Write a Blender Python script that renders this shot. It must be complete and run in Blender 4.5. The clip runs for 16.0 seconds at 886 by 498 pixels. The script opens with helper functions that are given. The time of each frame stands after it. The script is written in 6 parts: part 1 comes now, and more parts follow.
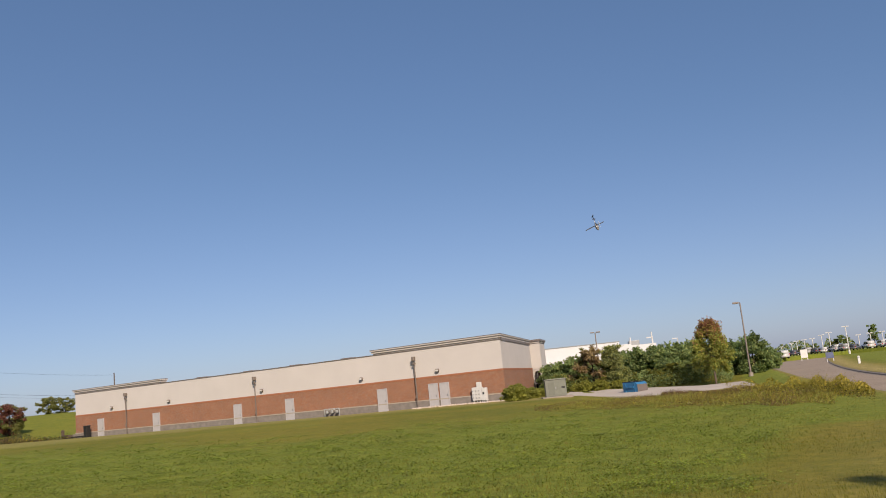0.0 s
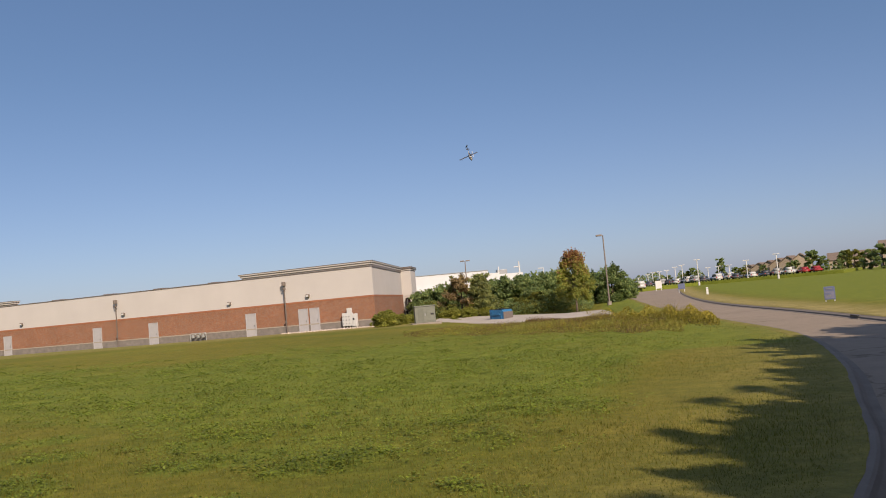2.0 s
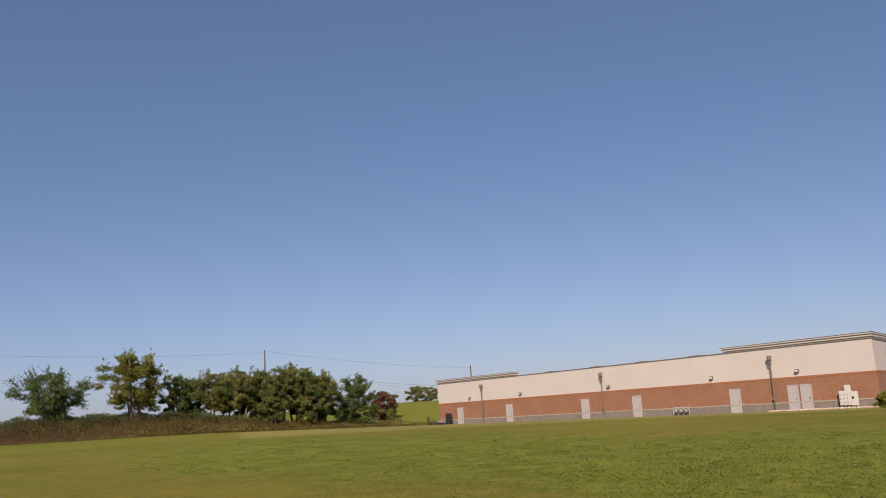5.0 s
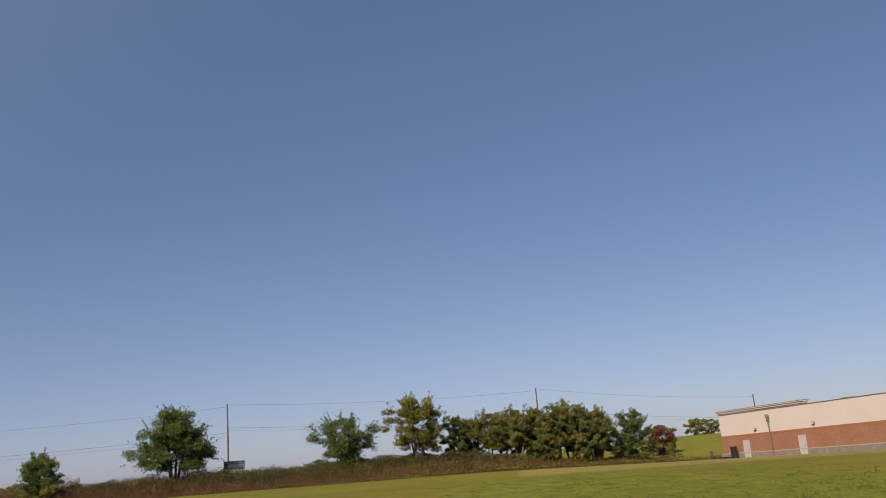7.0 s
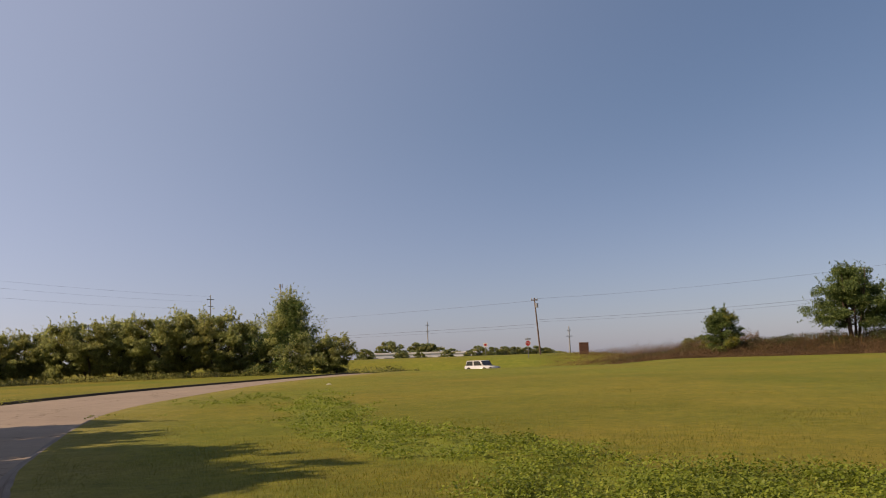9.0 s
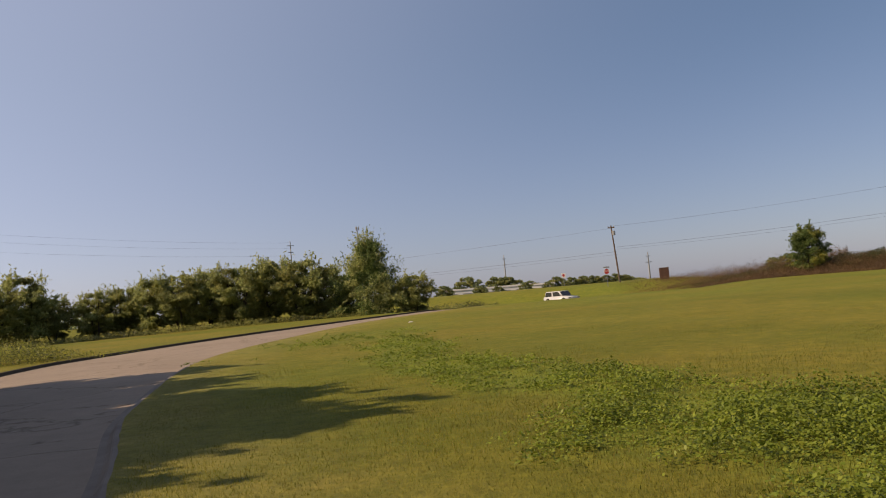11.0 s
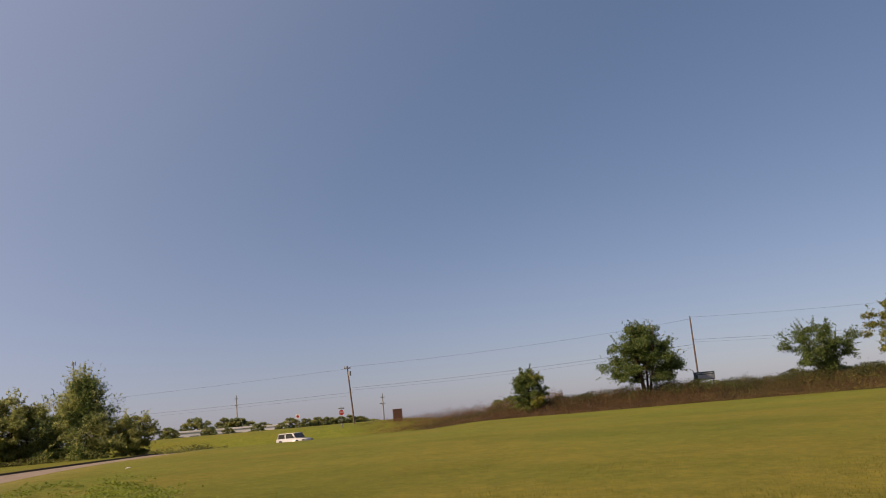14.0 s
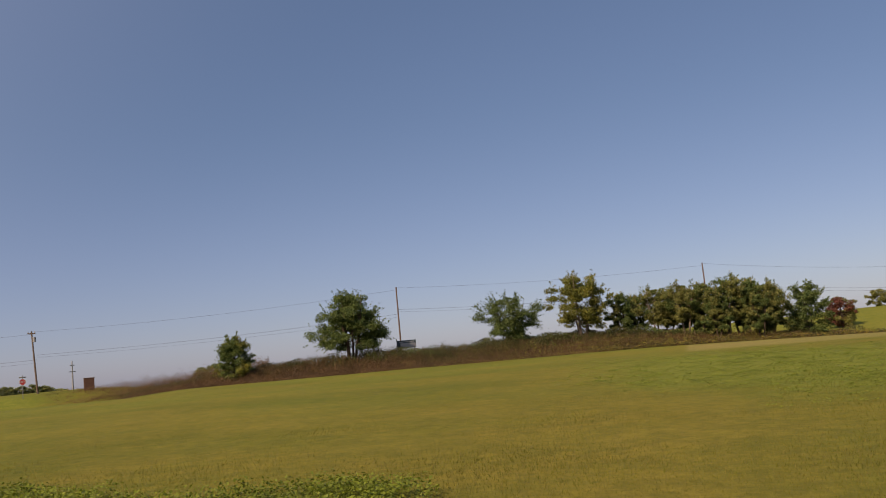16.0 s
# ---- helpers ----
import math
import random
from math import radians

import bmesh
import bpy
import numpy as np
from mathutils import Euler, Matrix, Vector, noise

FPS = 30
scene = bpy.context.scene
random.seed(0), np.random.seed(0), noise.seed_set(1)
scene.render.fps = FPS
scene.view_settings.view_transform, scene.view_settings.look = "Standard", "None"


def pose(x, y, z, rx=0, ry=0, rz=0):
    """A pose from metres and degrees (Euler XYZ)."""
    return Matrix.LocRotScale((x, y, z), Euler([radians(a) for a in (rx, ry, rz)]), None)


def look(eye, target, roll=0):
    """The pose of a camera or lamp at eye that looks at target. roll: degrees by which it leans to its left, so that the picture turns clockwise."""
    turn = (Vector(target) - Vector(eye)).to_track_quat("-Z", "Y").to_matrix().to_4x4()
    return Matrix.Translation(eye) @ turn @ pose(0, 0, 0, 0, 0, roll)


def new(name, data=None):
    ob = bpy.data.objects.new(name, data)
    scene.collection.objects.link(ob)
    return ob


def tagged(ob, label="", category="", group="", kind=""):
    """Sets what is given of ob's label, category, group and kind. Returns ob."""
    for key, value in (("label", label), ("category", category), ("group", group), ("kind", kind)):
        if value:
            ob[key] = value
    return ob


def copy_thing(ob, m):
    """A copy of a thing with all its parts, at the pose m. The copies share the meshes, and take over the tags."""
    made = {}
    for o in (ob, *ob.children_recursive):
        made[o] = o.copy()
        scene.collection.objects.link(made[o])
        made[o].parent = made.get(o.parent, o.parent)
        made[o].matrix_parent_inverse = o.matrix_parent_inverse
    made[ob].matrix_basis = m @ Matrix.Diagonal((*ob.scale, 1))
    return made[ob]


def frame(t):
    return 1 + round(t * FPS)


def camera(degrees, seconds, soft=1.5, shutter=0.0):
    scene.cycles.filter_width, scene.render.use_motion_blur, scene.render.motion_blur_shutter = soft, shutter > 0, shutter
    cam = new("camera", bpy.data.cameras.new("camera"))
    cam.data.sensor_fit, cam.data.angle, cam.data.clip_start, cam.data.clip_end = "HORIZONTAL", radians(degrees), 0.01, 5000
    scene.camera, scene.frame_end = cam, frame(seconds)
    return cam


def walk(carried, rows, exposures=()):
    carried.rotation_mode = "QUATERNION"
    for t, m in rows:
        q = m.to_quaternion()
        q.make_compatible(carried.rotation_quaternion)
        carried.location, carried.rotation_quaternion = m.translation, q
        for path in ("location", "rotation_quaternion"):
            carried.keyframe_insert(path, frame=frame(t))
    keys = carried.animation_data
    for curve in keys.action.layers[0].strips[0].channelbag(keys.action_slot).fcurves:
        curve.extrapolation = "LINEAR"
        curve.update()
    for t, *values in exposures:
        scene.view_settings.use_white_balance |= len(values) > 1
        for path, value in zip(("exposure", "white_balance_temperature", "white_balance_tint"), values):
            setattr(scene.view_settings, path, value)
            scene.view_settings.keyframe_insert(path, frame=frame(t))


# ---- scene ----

# ---------------------------------------------------------------- camera
cam = camera(55.0, 16.0, soft=1.0)
EYE = (0.0, 0.0, 1.7)
# seconds, tilt, lean, turn
TURNS = [
    (0.0, 99.27, 5.75, 14.24),
    (0.5, 99.15, 5.52, 6.84),
    (1.0, 95.84, 5.33, 4.15),
    (1.5, 94.60, 5.15, 4.80),
    (2.0, 93.54, 5.16, 5.55),
    (2.5, 92.88, 4.88, 8.58),
    (3.0, 92.94, 4.54, 14.38),
    (3.5, 94.83, 4.31, 21.80),
    (4.0, 97.12, 4.34, 28.04),
    (4.2, 98.06, 4.27, 29.91),
    (6.3, 104.15, 2.81, 48.23),
    (6.5, 104.42, 3.13, 50.11),
    (7.0, 104.55, 4.69, 55.09),
    (7.5, 103.32, 5.72, 59.98),
    (8.0, 100.19, 2.79, 71.64),
    (8.5, 97.97, 1.74, 87.98),
    (9.0, 97.64, 1.92, 97.80),
    (9.2, 97.00, 2.72, 101.94),
    (11.3, 93.51, 4.91, 103.03),
    (11.5, 94.81, 4.67, 101.66),
    (12.0, 97.46, 4.33, 97.73),
    (12.5, 99.16, 4.39, 93.61),
    (13.0, 100.12, 4.36, 90.44),
    (13.5, 100.92, 4.66, 87.87),
    (14.0, 101.43, 5.00, 85.48),
    (14.5, 101.19, 5.44, 82.74),
    (15.0, 100.15, 5.55, 79.61),
    (15.5, 98.69, 5.73, 74.61),
    (16.0, 97.52, 5.37, 66.06),
]
walk(cam, [(t, pose(*EYE, a, b, c)) for t, a, b, c in TURNS], exposures=[(0.0, 0.48, 6900, 15), (3.5, 0.43, 7150, 17), (7.0, 0.41, 7550, 22), (9.0, 0.47, 8300, 21), (11.5, 0.43, 8100, 19), (13.0, 0.43, 8300, 22), (16.0, 0.38, 8000, 23)])

# ---------------------------------------------------------------- light
SUN_TURN, SUN_UP = 208.0, 32.0      # degrees: turned left from straight ahead (+y), above the horizon
sun_way = Vector((-math.sin(radians(SUN_TURN)) * math.cos(radians(SUN_UP)),
                  math.cos(radians(SUN_TURN)) * math.cos(radians(SUN_UP)), math.sin(radians(SUN_UP))))
world = bpy.data.worlds.new("sky")
scene.world = world
world.use_nodes = True
wn = world.node_tree
wn.nodes.clear()
sky = wn.nodes.new("ShaderNodeTexSky")
sky.sky_type, sky.sun_disc = "NISHITA", False
sky.sun_elevation = radians(SUN_UP)
sky.sun_rotation = math.atan2(sun_way.x, sun_way.y)
sky.altitude, sky.air_density, sky.dust_density, sky.ozone_density = 250, 0.9, 0.95, 4.0
bg = wn.nodes.new("ShaderNodeBackground")
bg.inputs[1].default_value = 0.068
wout = wn.nodes.new("ShaderNodeOutputWorld")
haze = wn.nodes.new("ShaderNodeMix")          # even blue haze of the air
haze.data_type, haze.blend_type = "RGBA", "MIX"
haze.inputs[0].default_value = 0.28
haze.inputs[7].default_value = (1.2, 2.8, 5.9, 1.0)
wn.links.new(sky.outputs[0], haze.inputs[6])
# bright haze that gathers towards the sun
way_in = wn.nodes.new("ShaderNodeTexCoord")
facing = wn.nodes.new("ShaderNodeVectorMath")
facing.operation = "DOT_PRODUCT"
facing.inputs[1].default_value = sun_way
wn.links.new(way_in.outputs["Generated"], facing.inputs[0])
near_sun = wn.nodes.new("ShaderNodeMapRange")
near_sun.interpolation_type = "SMOOTHSTEP"
near_sun.inputs["From Min"].default_value, near_sun.inputs["From Max"].default_value = -0.40, 0.50
wn.links.new(facing.outputs["Value"], near_sun.inputs["Value"])
glow = wn.nodes.new("ShaderNodeMix")
glow.data_type, glow.blend_type = "RGBA", "ADD"
glow.inputs[7].default_value = (2.1, 2.35, 3.0, 1.0)
wn.links.new(near_sun.outputs["Result"], glow.inputs[0])
wn.links.new(haze.outputs[2], glow.inputs[6])
# pale haze low over the horizon
height = wn.nodes.new("ShaderNodeSeparateXYZ")
wn.links.new(way_in.outputs["Generated"], height.inputs[0])
low = wn.nodes.new("ShaderNodeMapRange")
low.interpolation_type = "SMOOTHSTEP"
low.inputs["From Min"].default_value, low.inputs["From Max"].default_value = 0.0, 0.30
low.inputs["To Min"].default_value, low.inputs["To Max"].default_value = 1.0, 0.0
wn.links.new(height.outputs["Z"], low.inputs["Value"])
mist = wn.nodes.new("ShaderNodeMix")
mist.data_type, mist.blend_type = "RGBA", "ADD"
mist.inputs[7].default_value = (0.42, 0.25, 0.70, 1.0)
wn.links.new(low.outputs["Result"], mist.inputs[0])
wn.links.new(glow.outputs[2], mist.inputs[6])
wn.links.new(mist.outputs[2], bg.inputs[0])
wn.links.new(bg.outputs[0], wout.inputs[0])
sun = new("sun", bpy.data.lights.new("sun", "SUN"))
sun.data.energy, sun.data.angle, sun.data.color = 5.0, radians(0.53), (1.0, 0.88, 0.72)
sun.matrix_world = look(sun_way * 50, (0, 0, 0))


# ---------------------------------------------------------------- materials
def material(name, build):
    m = bpy.data.materials.new(name)
    m.use_nodes = True
    t = m.node_tree
    t.nodes.clear()
    out = t.nodes.new("ShaderNodeOutputMaterial")
    b = t.nodes.new("ShaderNodeBsdfPrincipled")
    t.links.new(b.outputs[0], out.inputs[0])
    build(t, b)
    return m


def node(t, kind, **values):
    n = t.nodes.new(kind)
    for key, value in values.items():
        n.inputs[key.replace("_", " ")].default_value = value
    return n


def noise_of(t, scale, detail=4.0, rough=0.6, coords="Object", stretch=None):
    tc = t.nodes.new("ShaderNodeTexCoord")
    n = node(t, "ShaderNodeTexNoise", Scale=scale, Detail=detail, Roughness=rough)
    if stretch:
        mp = t.nodes.new("ShaderNodeMapping")
        mp.inputs["Scale"].default_value = stretch
        t.links.new(tc.outputs[coords], mp.inputs[0])
        t.links.new(mp.outputs[0], n.inputs["Vector"])
    else:
        t.links.new(tc.outputs[coords], n.inputs["Vector"])
    return n.outputs["Fac"]


def ramp(t, fac, stops):
    r = t.nodes.new("ShaderNodeValToRGB")
    while len(r.color_ramp.elements) < len(stops):
        r.color_ramp.elements.new(0.5)
    for e, (p, c) in zip(r.color_ramp.elements, stops):
        e.position, e.color = p, (*c, 1.0)
    t.links.new(fac, r.inputs[0])
    return r.outputs[0]


def mix(t, fac, a, b, mode="MIX"):
    m = t.nodes.new("ShaderNodeMix")
    m.data_type, m.blend_type = "RGBA", mode
    if isinstance(fac, float):
        m.inputs[0].default_value = fac
    else:
        t.links.new(fac, m.inputs[0])
    for socket, value in ((m.inputs[6], a), (m.inputs[7], b)):
        if isinstance(value, tuple):
            socket.default_value = (*value, 1.0)
        else:
            t.links.new(value, socket)
    return m.outputs[2]


def bump(t, b, height, strength=0.3, distance=0.02):
    n = node(t, "ShaderNodeBump", Strength=strength, Distance=distance)
    t.links.new(height, n.inputs["Height"])
    t.links.new(n.outputs[0], b.inputs["Normal"])


def worn(name, colour, rough=0.7, metal=0.0, spread=0.12, scale=3.0, fine=40.0, grain=0.15):
    """A surface with stains at one scale and grain at another."""
    def build(t, b):
        lo = tuple(c * (1 - spread) for c in colour)
        hi = tuple(min(1, c * (1 + spread)) for c in colour)
        c1 = ramp(t, noise_of(t, scale), [(0.3, lo), (0.7, hi)])
        n2 = noise_of(t, fine, 3.0)
        c2 = mix(t, grain, c1, ramp(t, n2, [(0.35, tuple(c * 0.6 for c in colour)), (0.65, hi)]))
        t.links.new(c2, b.inputs["Base Color"])
        b.inputs["Roughness"].default_value, b.inputs["Metallic"].default_value = rough, metal
        if rough > 0.75:
            b.inputs["Specular IOR Level"].default_value = 0.15
        bump(t, b, n2, 0.15, 0.01)
    return material(name, build)


def leafy(name, stops, rough=0.55, glow=0.35):
    """Leaves, blades and stalks: each its own tone, letting some light through."""
    def build(t, b):
        g = t.nodes.new("ShaderNodeNewGeometry")
        c = ramp(t, g.outputs["Random Per Island"], stops)
        big = ramp(t, noise_of(t, 0.5, 3.0), [(0.35, (0.75, 0.75, 0.75)), (0.65, (1.15, 1.15, 1.1))])
        c = mix(t, 1.0, c, big, "MULTIPLY")
        t.links.new(c, b.inputs["Base Color"])
        b.inputs["Roughness"].default_value = rough
        b.inputs["Specular IOR Level"].default_value = 0.3
        tr = t.nodes.new("ShaderNodeBsdfTranslucent")
        t.links.new(c, tr.inputs[0])
        ms = t.nodes.new("ShaderNodeMixShader")
        ms.inputs[0].default_value = glow
        t.links.new(b.outputs[0], ms.inputs[1])
        t.links.new(tr.outputs[0], ms.inputs[2])
        out = [n for n in t.nodes if n.type == "OUTPUT_MATERIAL"][0]
        t.links.new(ms.outputs[0], out.inputs[0])
    return material(name, build)


def build_ground(t, b):
    at = t.nodes.new("ShaderNodeAttribute")
    at.attribute_name = "clover"
    at2 = t.nodes.new("ShaderNodeAttribute")
    at2.attribute_name = "dry"
    fine = noise_of(t, 9.0, 6.0, 0.7)
    mid = noise_of(t, 0.8, 5.0, 0.65)
    wide = noise_of(t, 0.07, 4.0, 0.6)
    lawn = ramp(t, mid, [(0.3, (0.099, 0.109, 0.014)), (0.52, (0.133, 0.126, 0.018)), (0.75, (0.177, 0.147, 0.026))])
    lawn = mix(t, 0.5, lawn, ramp(t, wide, [(0.38, (0.071, 0.095, 0.013)), (0.60, (0.172, 0.140, 0.026))]))
    straw = mix(t, at2.outputs["Fac"], lawn, ramp(t, mid, [(0.3, (0.197, 0.167, 0.054)), (0.7, (0.291, 0.234, 0.098))]))
    clover = ramp(t, mid, [(0.3, (0.101, 0.130, 0.018)), (0.7, (0.155, 0.172, 0.026))])
    c = mix(t, at.outputs["Fac"], straw, clover)
    at3 = t.nodes.new("ShaderNodeAttribute")
    at3.attribute_name = "litter"
    c = mix(t, at3.outputs["Fac"], c, ramp(t, mid, [(0.3, (0.034, 0.022, 0.013)), (0.7, (0.071, 0.044, 0.025))]))
    c = mix(t, 0.6, c, ramp(t, fine, [(0.3, (0.65, 0.65, 0.65)), (0.7, (1.25, 1.25, 1.2))]), "MULTIPLY")
    c = mix(t, 0.7, c, ramp(t, noise_of(t, 2.6, 5.0, 0.7), [(0.36, (0.72, 0.78, 0.75)), (0.64, (1.25, 1.18, 1.15))]), "MULTIPLY")
    t.links.new(c, b.inputs["Base Color"])
    b.inputs["Roughness"].default_value = 0.95
    b.inputs["Specular IOR Level"].default_value = 0.1
    bump(t, b, fine, 0.6, 0.06)


def build_brick(t, b):
    tc = t.nodes.new("ShaderNodeTexCoord")
    mp = t.nodes.new("ShaderNodeMapping")
    mp.inputs["Rotation"].default_value = (radians(90), 0, 0)
    t.links.new(tc.outputs["Object"], mp.inputs[0])
    n = node(t, "ShaderNodeTexBrick", Scale=1.0, Mortar_Size=0.008, Brick_Width=0.22, Row_Height=0.075)
    n.inputs["Color1"].default_value = (0.238, 0.097, 0.045, 1)
    n.inputs["Color2"].default_value = (0.188, 0.071, 0.035, 1)
    n.inputs["Mortar"].default_value = (0.199, 0.160, 0.127, 1)
    t.links.new(mp.outputs[0], n.inputs["Vector"])
    c = mix(t, 0.5, n.outputs["Color"], ramp(t, noise_of(t, 0.5), [(0.3, (0.8, 0.8, 0.8)), (0.7, (1.15, 1.1, 1.1))]), "MULTIPLY")
    c = mix(t, 0.5, c, ramp(t, noise_of(t, 4.0), [(0.3, (0.75, 0.75, 0.75)), (0.7, (1.2, 1.15, 1.1))]), "MULTIPLY")
    t.links.new(c, b.inputs["Base Color"])
    b.inputs["Roughness"].default_value = 0.9
    bump(t, b, n.outputs["Fac"], -0.4, 0.01)


def build_asphalt(t, b):
    base = ramp(t, noise_of(t, 0.22, 3.0), [(0.3, (0.205, 0.165, 0.128)), (0.7, (0.242, 0.195, 0.151))])
    fine = noise_of(t, 70.0, 3.0)
    c = mix(t, 0.4, base, ramp(t, fine, [(0.3, (0.65, 0.65, 0.65)), (0.7, (1.25, 1.25, 1.25))]), "MULTIPLY")
    c = mix(t, 0.35, c, ramp(t, noise_of(t, 1.6, 6.0, 0.75), [(0.38, (0.78, 0.77, 0.76)), (0.6, (1.08, 1.08, 1.08))]), "MULTIPLY")
    # thin dark cracks
    tc = t.nodes.new("ShaderNodeTexCoord")
    v = node(t, "ShaderNodeTexVoronoi", Scale=0.14)
    v.feature = "DISTANCE_TO_EDGE"
    wob = t.nodes.new("ShaderNodeVectorMath")
    wob.operation = "ADD"
    n = node(t, "ShaderNodeTexNoise", Scale=1.3, Detail=5.0)
    t.links.new(tc.outputs["Object"], n.inputs["Vector"])
    t.links.new(tc.outputs["Object"], wob.inputs[0])
    t.links.new(n.outputs["Color"], wob.inputs[1])
    t.links.new(wob.outputs[0], v.inputs["Vector"])
    c = mix(t, 1.0, c, ramp(t, v.outputs["Distance"], [(0.0, (0.55, 0.53, 0.5)), (0.006, (1.0, 1.0, 1.0))]), "MULTIPLY")
    t.links.new(c, b.inputs["Base Color"])
    b.inputs["Roughness"].default_value = 0.95
    b.inputs["Specular IOR Level"].default_value = 0.12
    bump(t, b, fine, 0.4, 0.01)


M_GROUND = material("meadow_grass", build_ground)
M_BRICK = material("red_brick", build_brick)
M_ROAD = material("pale_asphalt", build_asphalt)
M_STUCCO = worn("cream_stucco", (0.415, 0.388, 0.368), 0.9, spread=0.04, scale=0.35, fine=25, grain=0.12)
M_TRIM = worn("tan_cornice", (0.375, 0.345, 0.322), 0.8, spread=0.08)
M_CAP = worn("brown_metal_cap", (0.150, 0.122, 0.108), 0.5, 0.2)
M_STONE = worn("grey_block", (0.166, 0.147, 0.133), 0.95, spread=0.2, scale=2.0)
M_BELT = worn("pale_belt", (0.288, 0.249, 0.205), 0.9)
M_DOOR = worn("grey_door_paint", (0.318, 0.306, 0.312), 0.6, spread=0.06)
M_DARK = worn("dark_metal", (0.019, 0.018, 0.018), 0.5, 0.3)
M_BRONZE = worn("bronze_pole", (0.150, 0.122, 0.105), 0.6, 0.1)
M_WHITE = worn("white_paint", (0.443, 0.438, 0.427), 0.6, spread=0.04)
M_PANEL = worn("white_metal_panel", (0.450, 0.452, 0.462), 0.55, spread=0.04, scale=0.3)
M_STEEL = worn("galvanised_steel", (0.233, 0.238, 0.238), 0.45, 0.7)
M_UTIL = worn("grey_green_enclosure", (0.117, 0.122, 0.099), 0.6)
M_BLUE = worn("blue_paint", (0.016, 0.111, 0.233), 0.5)
M_CONC = worn("pale_concrete", (0.210, 0.181, 0.155), 0.9, spread=0.12, scale=0.8)
M_DRIVE = worn("bright_concrete", (0.332, 0.293, 0.255), 0.9, spread=0.1, scale=0.8)
# soil stains, and the shade on the curb's sunless face, in one dark colour
M_SOILSHADE = worn("soiled_shaded_concrete", (0.055, 0.044, 0.030), 0.95, spread=0.25, scale=1.5)
M_CURB = worn("worn_concrete", (0.166, 0.141, 0.119), 0.95, spread=0.2, scale=1.2)
M_BARK = worn("bark", (0.055, 0.041, 0.030), 0.95, spread=0.3, scale=6)
M_PALEBARK = worn("pale_bark", (0.133, 0.105, 0.083), 0.95, spread=0.25, scale=6)
M_POLE = worn("weathered_timber", (0.089, 0.066, 0.053), 0.9, spread=0.2)
M_LEAFBROWN = leafy("brown_leaf", [(0.0, (0.270, 0.200, 0.110)), (0.6, (0.380, 0.270, 0.140)), (1.0, (0.440, 0.350, 0.150))], glow=0.55)
# far trees: the pale haze of the air is put into the leaf colour
M_FARLEAF = leafy("hazed_far_leaf", [(0.0, (0.141, 0.183, 0.089)), (0.6, (0.188, 0.226, 0.108)), (1.0, (0.254, 0.273, 0.122))], glow=0.55)
M_WIRE = worn("wire_black", (0.016, 0.016, 0.018), 0.6)
M_RUBBER = worn("tyre_rubber", (0.014, 0.014, 0.014), 0.9)
M_SIGNRED = worn("sign_red", (0.277, 0.016, 0.016), 0.5)
M_ROOF = worn("brown_shingle", (0.141, 0.109, 0.090), 0.9, spread=0.2, scale=2)
M_SIDING = worn("tan_siding", (0.277, 0.222, 0.166), 0.8)
M_TEAL = worn("dark_teal_board", (0.019, 0.039, 0.047), 0.6)
M_SIGNBLUE = worn("slate_blue_sign", (0.089, 0.105, 0.182), 0.6)
M_RUST = worn("rust_brown_box", (0.062, 0.034, 0.024), 0.85, spread=0.2)


def build_glass(t, b):
    t.links.new(ramp(t, noise_of(t, 2.0), [(0.3, (0.012, 0.014, 0.016)), (0.7, (0.03, 0.033, 0.036))]), b.inputs["Base Color"])
    b.inputs["Roughness"].default_value = 0.06
    b.inputs["Specular IOR Level"].default_value = 0.8


M_GLASS = material("tinted_glass", build_glass)


def car_paint(name, c):
    def build(t, b):
        t.links.new(ramp(t, noise_of(t, 1.5), [(0.3, tuple(v * 0.9 for v in c)), (0.7, c)]), b.inputs["Base Color"])
        b.inputs["Roughness"].default_value = 0.35
        b.inputs["Coat Weight"].default_value = 0.6
    return material(name, build)


M_CARWHITE = car_paint("white_car_paint", (0.399, 0.399, 0.387))
M_CARRED = car_paint("red_car_paint", (0.233, 0.012, 0.014))
M_CARGREY = car_paint("grey_car_paint", (0.050, 0.050, 0.055))
M_CARSILVER = car_paint("silver_car_paint", (0.233, 0.233, 0.233))

M_BLADE = leafy("grass_blade", [(0.0, (0.108, 0.123, 0.014)), (0.45, (0.150, 0.148, 0.019)), (0.8, (0.206, 0.176, 0.032)), (1.0, (0.255, 0.210, 0.056))], glow=0.55)
M_CLOVER = leafy("broad_leaf", [(0.0, (0.124, 0.172, 0.020)), (0.6, (0.160, 0.205, 0.025)), (1.0, (0.200, 0.232, 0.030))], glow=0.4)
M_LEAF = leafy("green_leaf", [(0.0, (0.070, 0.117, 0.038)), (0.6, (0.108, 0.155, 0.047)), (1.0, (0.174, 0.209, 0.061))], glow=0.5)
M_LEAFYEL = leafy("yellow_green_leaf", [(0.0, (0.113, 0.141, 0.032)), (0.6, (0.183, 0.193, 0.039)), (1.0, (0.282, 0.246, 0.052))], glow=0.5)
M_LEAFOLIVE = leafy("olive_leaf", [(0.0, (0.150, 0.172, 0.055)), (0.6, (0.215, 0.225, 0.068)), (1.0, (0.310, 0.278, 0.090))], glow=0.53)
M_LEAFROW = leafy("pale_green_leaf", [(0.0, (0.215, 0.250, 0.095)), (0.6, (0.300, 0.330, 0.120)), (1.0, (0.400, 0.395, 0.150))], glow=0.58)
M_LEAFBLUE = leafy("blue_green_leaf", [(0.0, (0.150, 0.230, 0.089)), (0.6, (0.226, 0.301, 0.113)), (1.0, (0.338, 0.376, 0.132))], glow=0.55)
